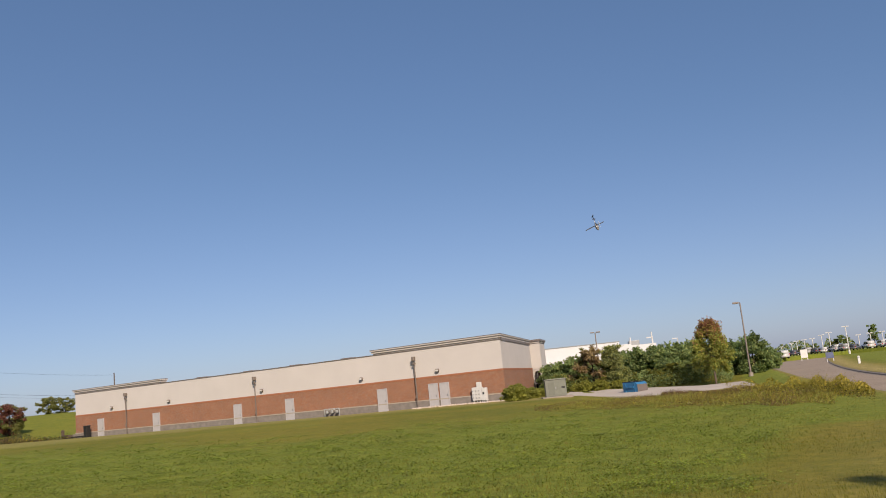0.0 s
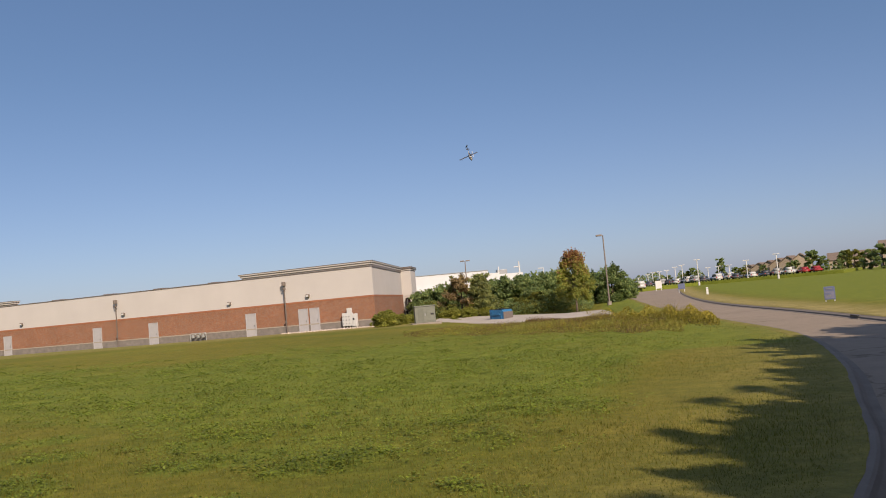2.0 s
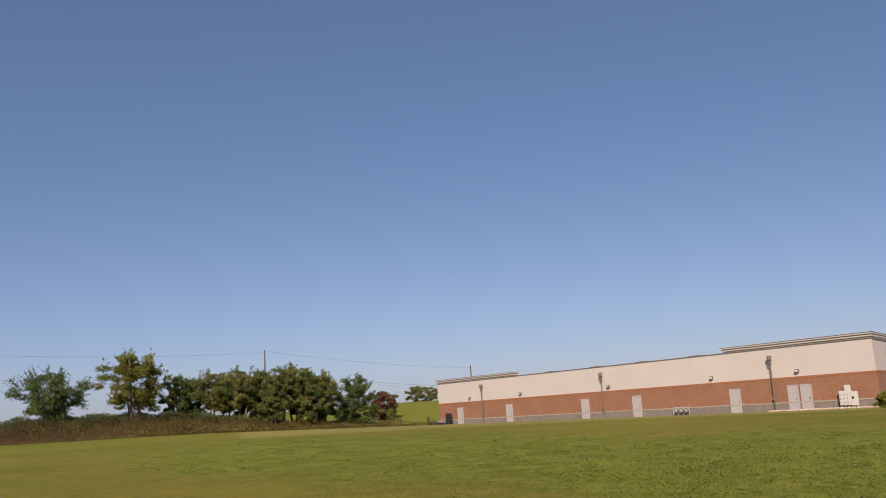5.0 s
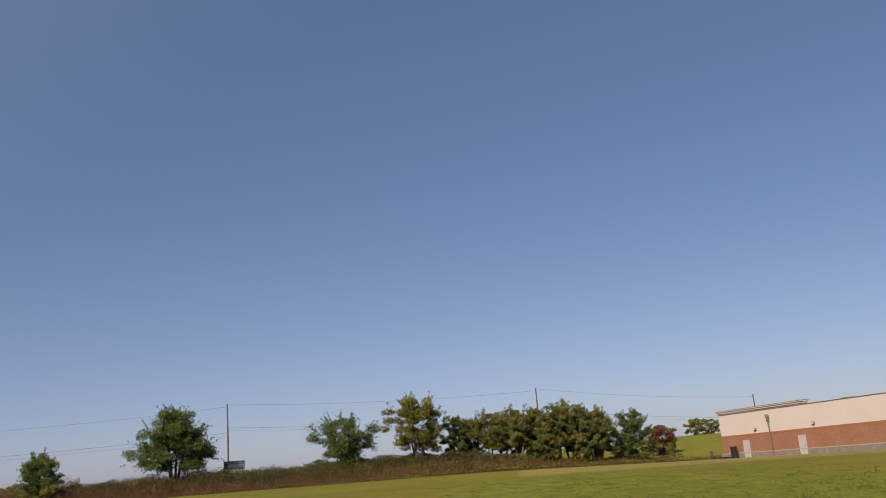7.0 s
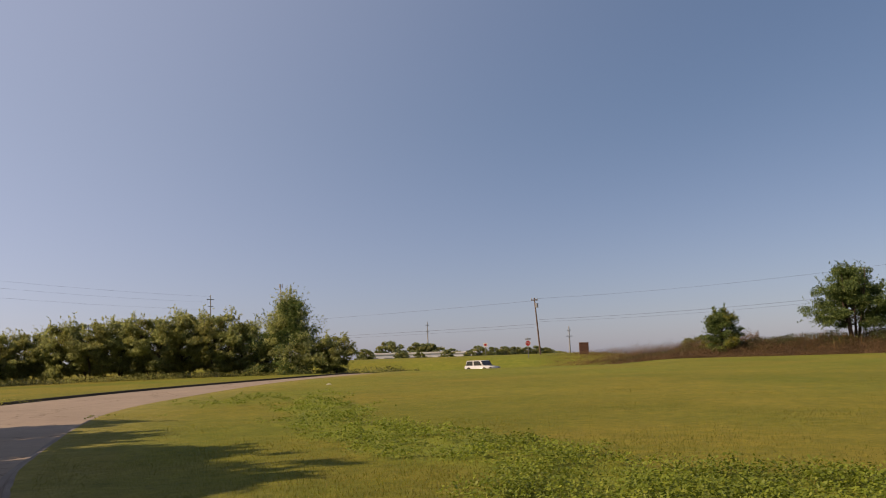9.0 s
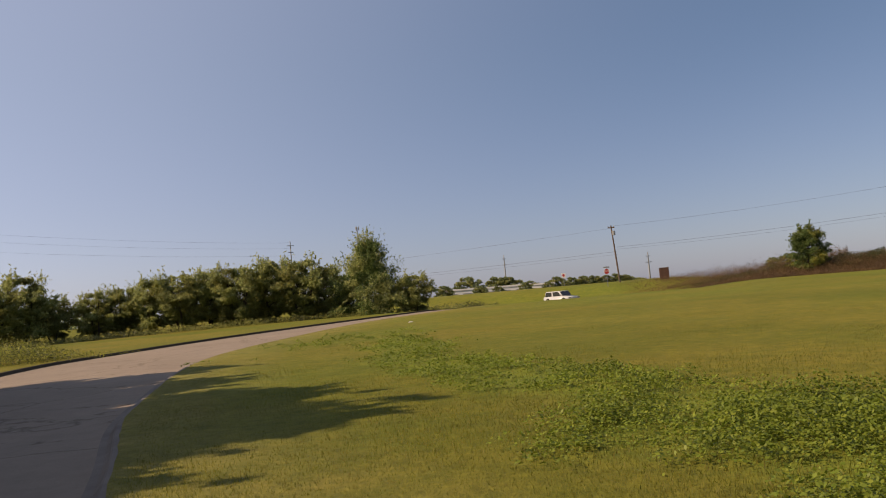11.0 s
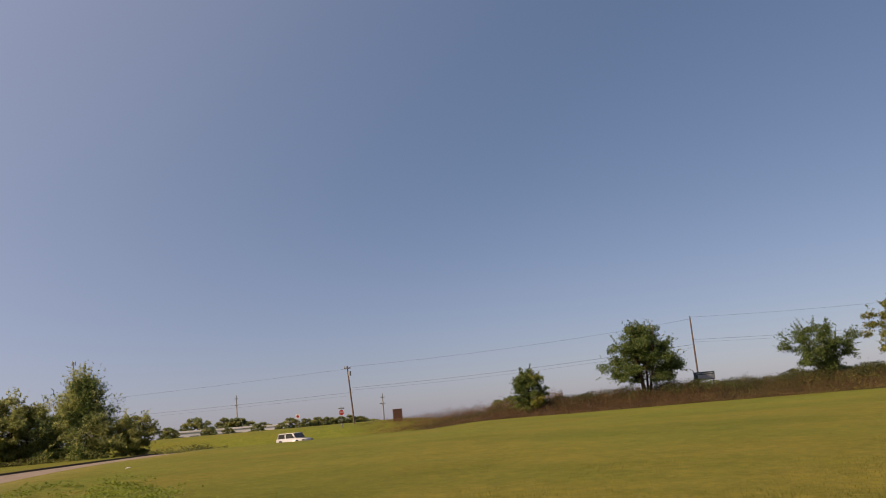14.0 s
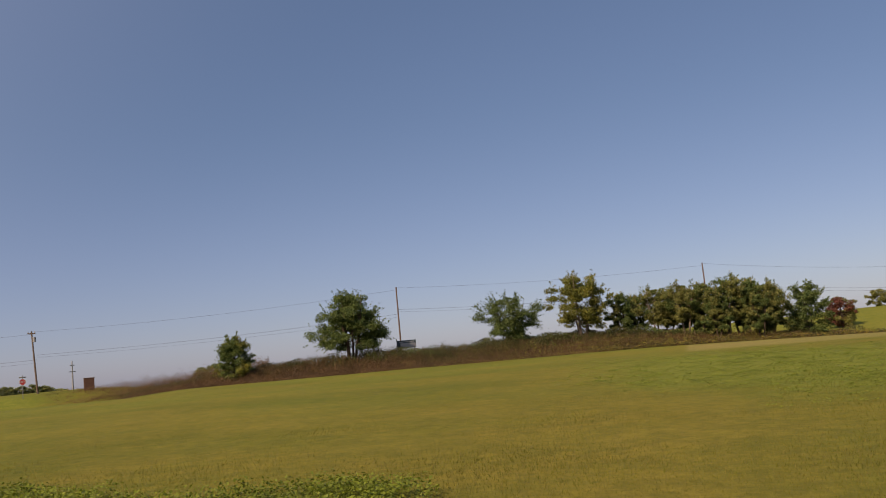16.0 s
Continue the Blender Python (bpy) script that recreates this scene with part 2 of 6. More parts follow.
M_LEAFRED = leafy("dark_red_leaf", [(0.0, (0.110, 0.040, 0.034)), (0.6, (0.190, 0.068, 0.050)), (1.0, (0.250, 0.120, 0.065))], glow=0.5)
M_LEAFGOLD = leafy("gold_leaf", [(0.0, (0.225, 0.290, 0.070)), (0.55, (0.330, 0.360, 0.085)), (1.0, (0.480, 0.400, 0.095))], glow=0.55)
M_BUSH = leafy("yellow_green_bush", [(0.0, (0.188, 0.211, 0.042)), (0.6, (0.263, 0.273, 0.052)), (1.0, (0.348, 0.324, 0.070))], glow=0.5)
M_LEAFRUST = leafy("rust_leaf", [(0.0, (0.242, 0.127, 0.076)), (0.5, (0.369, 0.171, 0.095)), (1.0, (0.432, 0.254, 0.101))], glow=0.5)
M_WEED = leafy("brown_weed", [(0.0, (0.074, 0.046, 0.026)), (0.5, (0.118, 0.072, 0.036)), (1.0, (0.165, 0.106, 0.048))], glow=0.42)
M_WEEDGREEN = leafy("green_weed", [(0.0, (0.040, 0.050, 0.018)), (0.5, (0.066, 0.074, 0.024)), (1.0, (0.105, 0.105, 0.032))], glow=0.45)
M_WEEDRED = leafy("russet_weed", [(0.0, (0.090, 0.052, 0.028)), (0.6, (0.145, 0.084, 0.038)), (1.0, (0.205, 0.130, 0.052))], glow=0.42)
M_WEEDLIT = leafy("yellow_green_weed", [(0.0, (0.121, 0.128, 0.024)), (0.5, (0.220, 0.202, 0.032)), (1.0, (0.396, 0.298, 0.042))], glow=0.5)
M_GOLDROD = leafy("goldenrod_bloom", [(0.0, (0.190, 0.165, 0.022)), (0.6, (0.310, 0.245, 0.028)), (1.0, (0.400, 0.320, 0.050))], glow=0.4)


# ---------------------------------------------------------------- mesh helpers
def obj(name, bm, mat, parent=None, label="", smooth=False):
    me = bpy.data.meshes.new(name)
    bm.to_mesh(me)
    bm.free()
    me.materials.append(mat)
    if smooth:
        me.polygons.foreach_set("use_smooth", [True] * len(me.polygons))
    ob = new(name, me)
    if parent:
        ob.parent = parent
    if label:
        ob["label"] = label
    return ob


def part(name, bm, mat, parent, label="", smooth=False):
    return obj(name, bm, mat, parent, label, smooth)


def arrays(name, verts, faces, mats, parent=None, label="", index=None):
    """One mesh from numpy arrays of vertices and equal-sided faces."""
    me = bpy.data.meshes.new(name)
    n, k = faces.shape
    me.vertices.add(len(verts))
    me.vertices.foreach_set("co", np.ascontiguousarray(verts, dtype=np.float32).ravel())
    me.loops.add(n * k)
    me.loops.foreach_set("vertex_index", faces.astype(np.int32).ravel())
    me.polygons.add(n)
    me.polygons.foreach_set("loop_start", np.arange(0, n * k, k, dtype=np.int32))
    me.polygons.foreach_set("loop_total", np.full(n, k, dtype=np.int32))
    for m in (mats if isinstance(mats, (list, tuple)) else [mats]):
        me.materials.append(m)
    if index is not None:
        me.polygons.foreach_set("material_index", index.astype(np.int32))
    me.update(calc_edges=True)
    me.validate()
    ob = new(name, me)
    if parent:
        ob.parent = parent
    if label:
        ob["label"] = label
    return ob


def thing(name, m, label, category, group="", kind=""):
    e = new(name)
    e.matrix_world = m
    return tagged(e, label, category, group, kind)


def box(bm, x0, x1, y0, y1, z0, z1, bevel=0.0):
    r = bmesh.ops.create_cube(bm, size=1.0)
    for v in r["verts"]:
        v.co = ((x0 + x1) / 2 + v.co.x * (x1 - x0), (y0 + y1) / 2 + v.co.y * (y1 - y0), (z0 + z1) / 2 + v.co.z * (z1 - z0))
    if bevel:
        edges = list({e for v in r["verts"] for e in v.link_edges})
        bmesh.ops.bevel(bm, geom=edges, offset=bevel, segments=2, affect="EDGES", profile=0.5)
    return bm


def boxes(*rows, bevel=0.0):
    bm = bmesh.new()
    for r in rows:
        box(bm, *r, bevel=bevel)
    return bm


def tube(bm, points, radii, sides=8):
    """A tapered tube through points."""
    rings = []
    for i, p in enumerate(points):
        p = Vector(p)
        a = Vector(points[max(i - 1, 0)])
        b = Vector(points[min(i + 1, len(points) - 1)])
        d = (b - a).normalized()
        u = d.cross(Vector((0, 0, 1)) if abs(d.z) < 0.9 else Vector((1, 0, 0))).normalized()
        v = d.cross(u)
        r = radii[i] if isinstance(radii, (list, tuple)) else radii
        rings.append([bm.verts.new(p + u * r * math.cos(k * math.tau / sides) + v * r * math.sin(k * math.tau / sides)) for k in range(sides)])
    for a, b in zip(rings, rings[1:]):
        for k in range(sides):
            bm.faces.new((a[k], a[(k + 1) % sides], b[(k + 1) % sides], b[k]))
    bm.faces.new(rings[0][::-1])
    bm.faces.new(rings[-1])
    bmesh.ops.recalc_face_normals(bm, faces=bm.faces[:])
    return bm


def tubes(*rows, sides=8):
    bm = bmesh.new()
    for pts, radii in rows:
        tube(bm, pts, radii, sides)
    return bm


def prism(profile, axis_len, bm=None):
    """A profile of (x, z) points drawn out along y from -axis_len/2 to axis_len/2."""
    bm = bm or bmesh.new()
    a = [bm.verts.new((x, -axis_len / 2, z)) for x, z in profile]
    b = [bm.verts.new((x, axis_len / 2, z)) for x, z in profile]
    n = len(a)
    for i in range(n):
        bm.faces.new((a[i], a[(i + 1) % n], b[(i + 1) % n], b[i]))
    bm.faces.new(a[::-1])
    bm.faces.new(b)
    bmesh.ops.recalc_face_normals(bm, faces=bm.faces[:])
    return bm


# ---------------------------------------------------------------- the lie of the land
def step(a, b, x):
    t = np.clip((x - a) / (b - a), 0.0, 1.0)
    return t * t * (3 - 2 * t)


FAN, AXIS = 0.915, 50.0     # the plan is drawn as a fan about the viewer, narrowed towards AXIS and drawn out by 1 / FAN


def spread(x, y):
    """From the drawn plan to the ground: takes numbers or arrays."""
    turn = (np.degrees(np.arctan2(-np.asarray(x, float), y)) + 130) % 360 - 130
    r, a = np.hypot(x, y) / FAN, np.radians(AXIS + FAN * (turn - AXIS))
    return -r * np.sin(a), r * np.cos(a)


def drawn(x, y):
    """From the ground back to the drawn plan."""
    back = AXIS - 180
    turn = (np.degrees(np.arctan2(-np.asarray(x, float), y)) - back) % 360 + back
    r, a = np.hypot(x, y) * FAN, np.radians(np.clip(AXIS + (turn - AXIS) / FAN, -130, 230))
    return -r * np.sin(a), r * np.cos(a)


def bank_foot(y):
    return -87.0 + 0.375 * (y - 11.0)


def land(x, y):
    """Height of the ground; takes numbers or arrays."""
    wx, wy = np.asarray(x, float), np.asarray(y, float)
    x, y = drawn(wx, wy)
    z = 0.0155 * np.clip(-x, 0, 130) * (1 - step(50, 92, y))
    # level pad under the long building
    u = (wx + 13.82) * -0.957 + (wy - 77.3) * 0.29
    v = (wx + 13.82) * 0.29 + (wy - 77.3) * 0.957
    pad = step(-14, -2, u) * (1 - step(66, 76, u)) * step(-12, -3, v) * (1 - step(24, 40, v))
    z = z * (1 - pad)
    # weedy bank up to the highway
    d = bank_foot(y) - x
    bank = step(0.0, 7.0, d) * (1 - step(52, 76, y)) * step(2, 24, y)
    z = z + bank * 1.45
    # dip of the cross road, then rise
    deep = np.interp(y, [-22, -8], [1.5, 0.85])
    away = 1 - step(-6, 8, y)
    z = z - step(70, 84, -x) * away * deep + step(95, 107, -x) * away * (deep + 0.75)
    # the drive lies in a shallow hollow past the building's end
    z = z - 0.65 * step(-9, -1, wx) * (1 - step(5, 10, wx)) * step(52, 66, wy) * (1 - step(84, 96, wy))
    # hill behind the far end of the building
    hill = step(86, 130, y) * step(62, 92, -x)
    return z + hill * 4.3


def at(x, y, dz=0.0, turn=0.0):
    return pose(x, y, float(land(x, y)) + dz, 0, 0, turn)


def polar(turn, r, dz=0.0, face=None):
    """A place by its turn from straight ahead, in degrees to the left, and its distance."""
    x, y = spread(-r * math.sin(radians(turn)), r * math.cos(radians(turn)))
    on = AXIS + FAN * (turn - AXIS)
    return at(x, y, dz, on if face is None else face + on - turn)


def smooth_line(points, n=12):
    pts = [Vector((*p, 0)) for p in points]
    out = []
    for i in range(len(pts) - 1):
        p0, p1, p2, p3 = pts[max(i - 1, 0)], pts[i], pts[i + 1], pts[min(i + 2, len(pts) - 1)]
        for k in range(n):
            t = k / n
            out.append(0.5 * ((2 * p1) + (p2 - p0) * t + (2 * p0 - 5 * p1 + 4 * p2 - p3) * t * t + (3 * p1 - p0 - 3 * p2 + p3) * t ** 3))
    return [(p.x, p.y) for p in out + [pts[-1]]]


NEAR = smooth_line([(-104.41, -4.82), (-94.90, -8.90), (-82.56, -13.66), (-67.52, -17.70), (-55.96, -19.13), (-39.11, -17.77), (-27.82, -15.56), (-15.64, -10.24), (-9.76, -6.84),
                    (-2.03, -1.35), (2.47, 6.77), (4.19, 11.48), (5.81, 16.82), (7.34, 24.54), (7.82, 35.51), (8.95, 57.95), (11.61, 91.09), (16.39, 144.18), (23.31, 199.70)])
FAR = smooth_line([(-107.19, -11.68), (-96.60, -15.33), (-87.05, -17.92), (-74.36, -21.22), (-54.11, -25.98), (-38.81, -26.77), (-30.43, -25.46), (-16.59, -19.12), (-2.97, -10.01),
                   (6.85, 1.95), (9.18, 11.28), (10.17, 21.08), (10.90, 29.84), (11.41, 37.52), (12.79, 60.60), (17.14, 93.93), (25.38, 145.22), (35.29, 201.10)])
road_poly = np.array(NEAR + FAR[::-1])


def inside(x, y, poly):
    x, y = np.asarray(x), np.asarray(y)
    r = np.zeros(x.shape, bool)
    px, py = poly[:, 0], poly[:, 1]
    j = len(poly) - 1
    for i in range(len(poly)):
        c = ((py[i] > y) != (py[j] > y)) & (x < (px[j] - px[i]) * (y - py[i]) / (py[j] - py[i] + 1e-12) + px[i])
        r ^= c
        j = i
    return r


def away_from(x, y, line):
    """Distance to a polyline."""
    x, y = np.asarray(x), np.asarray(y)
    best = np.full(x.shape, 1e9)
    for (ax, ay), (bx, by) in zip(line, line[1:]):
        dx, dy = bx - ax, by - ay
        t = np.clip(((x - ax) * dx + (y - ay) * dy) / (dx * dx + dy * dy), 0, 1)
        best = np.minimum(best, np.hypot(x - ax - t * dx, y - ay - t * dy))
    return best


def clover_at(x, y):
    """How much of the ground cover is broad-leaved: the sown strip before the building and a patch near the curb."""
    x, y = drawn(x, y)
    turn = np.degrees(np.arctan2(-x, y))
    r = np.hypot(x, y)
    w = np.sin(x * 0.9 + 1.3 * np.sin(y * 0.5)) * 1.2 + np.sin(y * 1.7 + x * 0.6) * 0.8
    outer = np.interp(turn, [-30, -16, -5, 3, 22, 46, 60], [20, 24, 38, 40, 37, 58, 62])
    inner = np.interp(turn, [-30, -16, -8, 3, 15, 27, 46, 60], [19, 20, 10, 7.5, 9, 14, 20, 26])
    a = step(inner - 2.5, inner + 6.0, r + w * 0.8) * (1 - step(outer - 14, outer + 4, r + w * 2)) * (1 - step(50, 62, turn)) * step(-20, -14, turn)
    # lush band that runs out from the curb
    along = np.interp(x, [-32, -25, -18.3, -17, -13.2, -11.2, -10, -5, -3], [-13.5, -9.6, -6.9, -5.2, -2.4, -1.0, 0.6, 2.6, 3.4])
    half = np.interp(x, [-32, -26, -18, -11, -5, -2], [0.8, 1.3, 1.5, 2.0, 2.4, 1.2])
    b = (1 - step(0.55, 1.25, np.abs(y - along) / half + 0.25 * w)) * step(-33, -27, x) * (1 - step(-4, -1, x))
    s = np.hypot((x + 34) / 10.0, (y + 14.0) / 3.2) + 0.2 * w
    # scattered clumps where the sown strip thins out towards the viewer
    lump = np.sin(x * 1.9 + 1.7 * np.sin(y * 0.9 + 0.4)) * np.sin(y * 2.1 + 1.3 * np.sin(x * 1.3))
    e = 0.95 * step(0.2, 0.6, lump) * step(5.6, 6.8, r) * (1 - step(13, 20, r)) * step(-5, 2, turn) * (1 - step(28, 42, turn))
    return np.clip(np.maximum(np.maximum(np.maximum(a, b), e), 0.45 * (1 - step(0.5, 1.2, s))), 0, 1)


# ---------------------------------------------------------------- ground, road, curbs
def build_land():
    az = np.radians(np.concatenate([np.linspace(-45, 150, 500), np.linspace(152.5, 312.5, 65)]))
    rad = np.concatenate([[0.0], np.geomspace(0.4, 130, 250), np.geomspace(134, 4500, 36)])
    A, R = np.meshgrid(az, rad[1:])
    X, Y = -R * np.sin(A), R * np.cos(A)
    Z = land(X, Y)
    X, Y, Z = X.ravel(), Y.ravel(), Z.ravel()
    close = (np.abs(X) < 130) & (Y > -60) & (Y < 205)
    hole = np.zeros(X.shape, bool)
    hole[close] = inside(X[close], Y[close], road_poly)
    edge = np.full(X.shape, 9.0)
    edge[close] = np.minimum(away_from(X[close], Y[close], NEAR), away_from(X[close], Y[close], FAR))
    depth = np.where(hole, 1.0, np.clip((0.16 - edge) / 0.10, 0, 1)) * 0.36
    Z = Z - depth
    hole |= edge < 0.3
    verts = np.concatenate([[[0, 0, float(land(0, 0)) - 0.34]], np.stack([X, Y, Z], 1)])
    n, m = len(az), len(rad) - 1
    i, j = np.meshgrid(np.arange(m - 1), np.arange(n), indexing="ij")
    j2 = (j + 1) % n
    f = np.stack([1 + i * n + j, 1 + (i + 1) * n + j, 1 + (i + 1) * n + j2, 1 + i * n + j2], -1).reshape(-1, 4)
    ob = arrays("ground", verts, f, M_GROUND)
    me = ob.data
    x, y = verts[:, 0], verts[:, 1]
    cl = me.attributes.new("clover", "FLOAT", "POINT")
    px, py = drawn(x, y)
    r = np.hypot(px, py)
    c = clover_at(x, y) * (r < 75)
    # the mown meadow across the road is evenly green
    turn = np.degrees(np.arctan2(-px, py))
    c = np.maximum(c, 0.95 * step(2.0, 5.5, np.where(turn < -10, away_from(x, y, FAR[::6]), 0)) * (turn < -10) * (turn > -60) * ~inside(x, y, road_poly) * (r > 20))
    c = np.maximum(c, 0.6 * step(84, 100, np.where(px < -50, py, 0)))           # grassy hill
    c = np.maximum(c, 0.2 * step(84, 98, r) * (turn > 84) * (turn < 112))      # bank past the crossing
    # greener streaks in the field towards its crest
    streak = 0.5 + 0.5 * np.sin(px * 0.21 + 2.0 * np.sin(py * 0.13)) * np.sin(py * 0.33 + 1.5 * np.sin(px * 0.09))
    c = np.maximum(c, (0.10 + 0.50 * streak) * step(30, 60, r) * (turn > 52) * (turn < 112))
    c = np.maximum(c, 0.28 * streak * step(6, 20, r) * (turn > 20) * (turn < 125))
    cl.data.foreach_set("value", c.astype(np.float32))
    dr = me.attributes.new("dry", "FLOAT", "POINT")
    verge = np.clip(1.5 - away_from(x, y, FAR[::4]) / 2.4, 0, 1) * (turn < 0) + np.clip(1 - away_from(x, y, NEAR[::4]) / 3.5, 0, 1) * 0.45
    strip = 0.6 * step(58, 64, np.where((turn > 2) & (turn < 50), r, 0)) * (1 - step(78, 90, r))
    dr.data.foreach_set("value", np.clip(verge + strip * (turn > 2), 0, 1).astype(np.float32))
    # dead stalks and leaf litter below the weeds of the bank
    li = me.attributes.new("litter", "FLOAT", "POINT")
    foot = bank_foot(py) - px
    li.data.foreach_set("value", (step(-1.6, -0.6, foot) * (1 - step(16, 20, foot)) * step(-1, 8, py) * (1 - step(74, 80, py))).astype(np.float32))
    me.polygons.foreach_set("use_smooth", np.ones(len(me.polygons), bool))
    return tagged(ob, "mown meadow of green and straw coloured grass", "ground", kind="structure")


def strip_between(name, a, b, dz, mat, cuts=8):
    na, nb = np.array(a), np.array(b)
    k = max(len(na), len(nb))
    def resample(p):
        d = np.concatenate([[0], np.cumsum(np.hypot(*np.diff(p, axis=0).T))])
        # same fraction of index keeps the two edges abreast
        t = np.linspace(0, len(p) - 1, k)
        return np.stack([np.interp(t, np.arange(len(p)), p[:, c]) for c in (0, 1)], 1)
    na, nb = resample(na), resample(nb)
    rows = [na + (nb - na) * s for s in np.linspace(0, 1, cuts + 1)]
    v = np.concatenate(rows)
    z = land(v[:, 0], v[:, 1]) + dz
    verts = np.column_stack([v, z])
    i, j = np.meshgrid(np.arange(cuts), np.arange(k - 1), indexing="ij")
    f = np.stack([i * k + j, (i + 1) * k + j, (i + 1) * k + j + 1, i * k + j + 1], -1).reshape(-1, 4)
    ob = arrays(name, verts, f, mat)
    return ob


def curb_along(name, line, side, mat=None, up=0.0, wide=0.30):
    """A rounded concrete curb; side +1 puts its body to the left of the line's way."""
    bm = bmesh.new()
    prof = [(-0.16, -0.096), (-0.05, -0.092), (0.0, -0.05 + up), (0.03, -0.005 + up), (0.06, 0.01 + up), (wide * 0.6, 0.008 + up * 0.9), (wide, 0.004), (wide + 0.01, -0.3), (-0.16, -0.3)]
    rings = []
    for i, (x, y) in enumerate(line):
        a, b = line[max(i - 1, 0)], line[min(i + 1, len(line) - 1)]
        d = Vector((b[0] - a[0], b[1] - a[1])).normalized()
        nrm = Vector((-d.y, d.x)) * side
        z = float(land(x, y))
        rings.append([bm.verts.new((x + nrm.x * o, y + nrm.y * o, z + h)) for o, h in prof])
    for a, b in zip(rings, rings[1:]):
        for k in range(len(prof)):
            bm.faces.new((a[k], a[(k + 1) % len(prof)], b[(k + 1) % len(prof)], b[k]))
    bmesh.ops.recalc_face_normals(bm, faces=bm.faces[:])
    return tagged(obj(name, bm, mat or M_CONC), "worn concrete curb and gutter along the road", "curb", kind="structure")


build_land()
tagged(strip_between("road", NEAR, FAR, -0.10, M_ROAD), "sun-bleached curving asphalt road", "road", kind="structure")
curb_along("curb", NEAR, 1, M_CURB)


def turf_edge(line):
    """A lip of turf that has grown over the back of the curb."""
    bm = bmesh.new()
    rings = []
    g = np.random.default_rng(5)
    for i, (x, y) in enumerate(line):
        a, b = line[max(i - 1, 0)], line[min(i + 1, len(line) - 1)]
        d = Vector((b[0] - a[0], b[1] - a[1])).normalized()
        z = float(land(x, y))
        w = g.uniform(-0.02, 0.02)
        rings.append([bm.verts.new((x - d.y * o, y + d.x * o, z + h)) for o, h in ((0.10 + w, -0.01), (0.12 + w, 0.012), (0.20, 0.016), (0.38, 0.008), (0.56, -0.04), (0.10 + w, -0.10))])
    for a, b in zip(rings, rings[1:]):
        for k in range(6):
            bm.faces.new((a[k], a[(k + 1) % 6], b[(k + 1) % 6], b[k]))
    bmesh.ops.recalc_face_normals(bm, faces=bm.faces[:])
    ob = obj("turf_edge", bm, M_GROUND)
    ob.data.attributes.new("dry", "FLOAT", "POINT").data.foreach_set("value", [0.4] * len(ob.data.vertices))
    return tagged(ob, "lip of turf grown over the back of the curb", "ground", kind="structure")


turf_edge(NEAR)
bend = next(i for i, q in enumerate(FAR) if q[1] > 4.0)
curb_along("curb", FAR[:bend + 1], -1, M_SOILSHADE, 0.02)
curb_along("curb", FAR[bend:], -1, M_CURB, -0.04, 0.2)

# ---------------------------------------------------------------- long brick and stucco building
BC = Vector((-13.82, 77.30, 0.0))                 # its near corner
TURN_B = math.degrees(math.atan2(0.2895, -0.9572)) - 180   # x along the wall towards the corner
FRONT = Matrix.Translation(BC) @ Matrix.Rotation(radians(TURN_B), 4, "Z")
# local: x runs from -61 (far end) to 0 (near corner), y goes back into the building, z up
WALL_L, DEPTH = 61.0, 24.3


def wall_light(parent, x, z):
    e = part("wall_light", boxes((x - 0.17, x + 0.17, -0.30, -0.06, z - 0.14, z + 0.13), bevel=0.04), M_BRONZE, parent, "bronze metal wall light")
    part("lens", boxes((x - 0.13, x + 0.13, -0.312, -0.295, z - 0.11, z + 0.05)), M_WHITE, e)


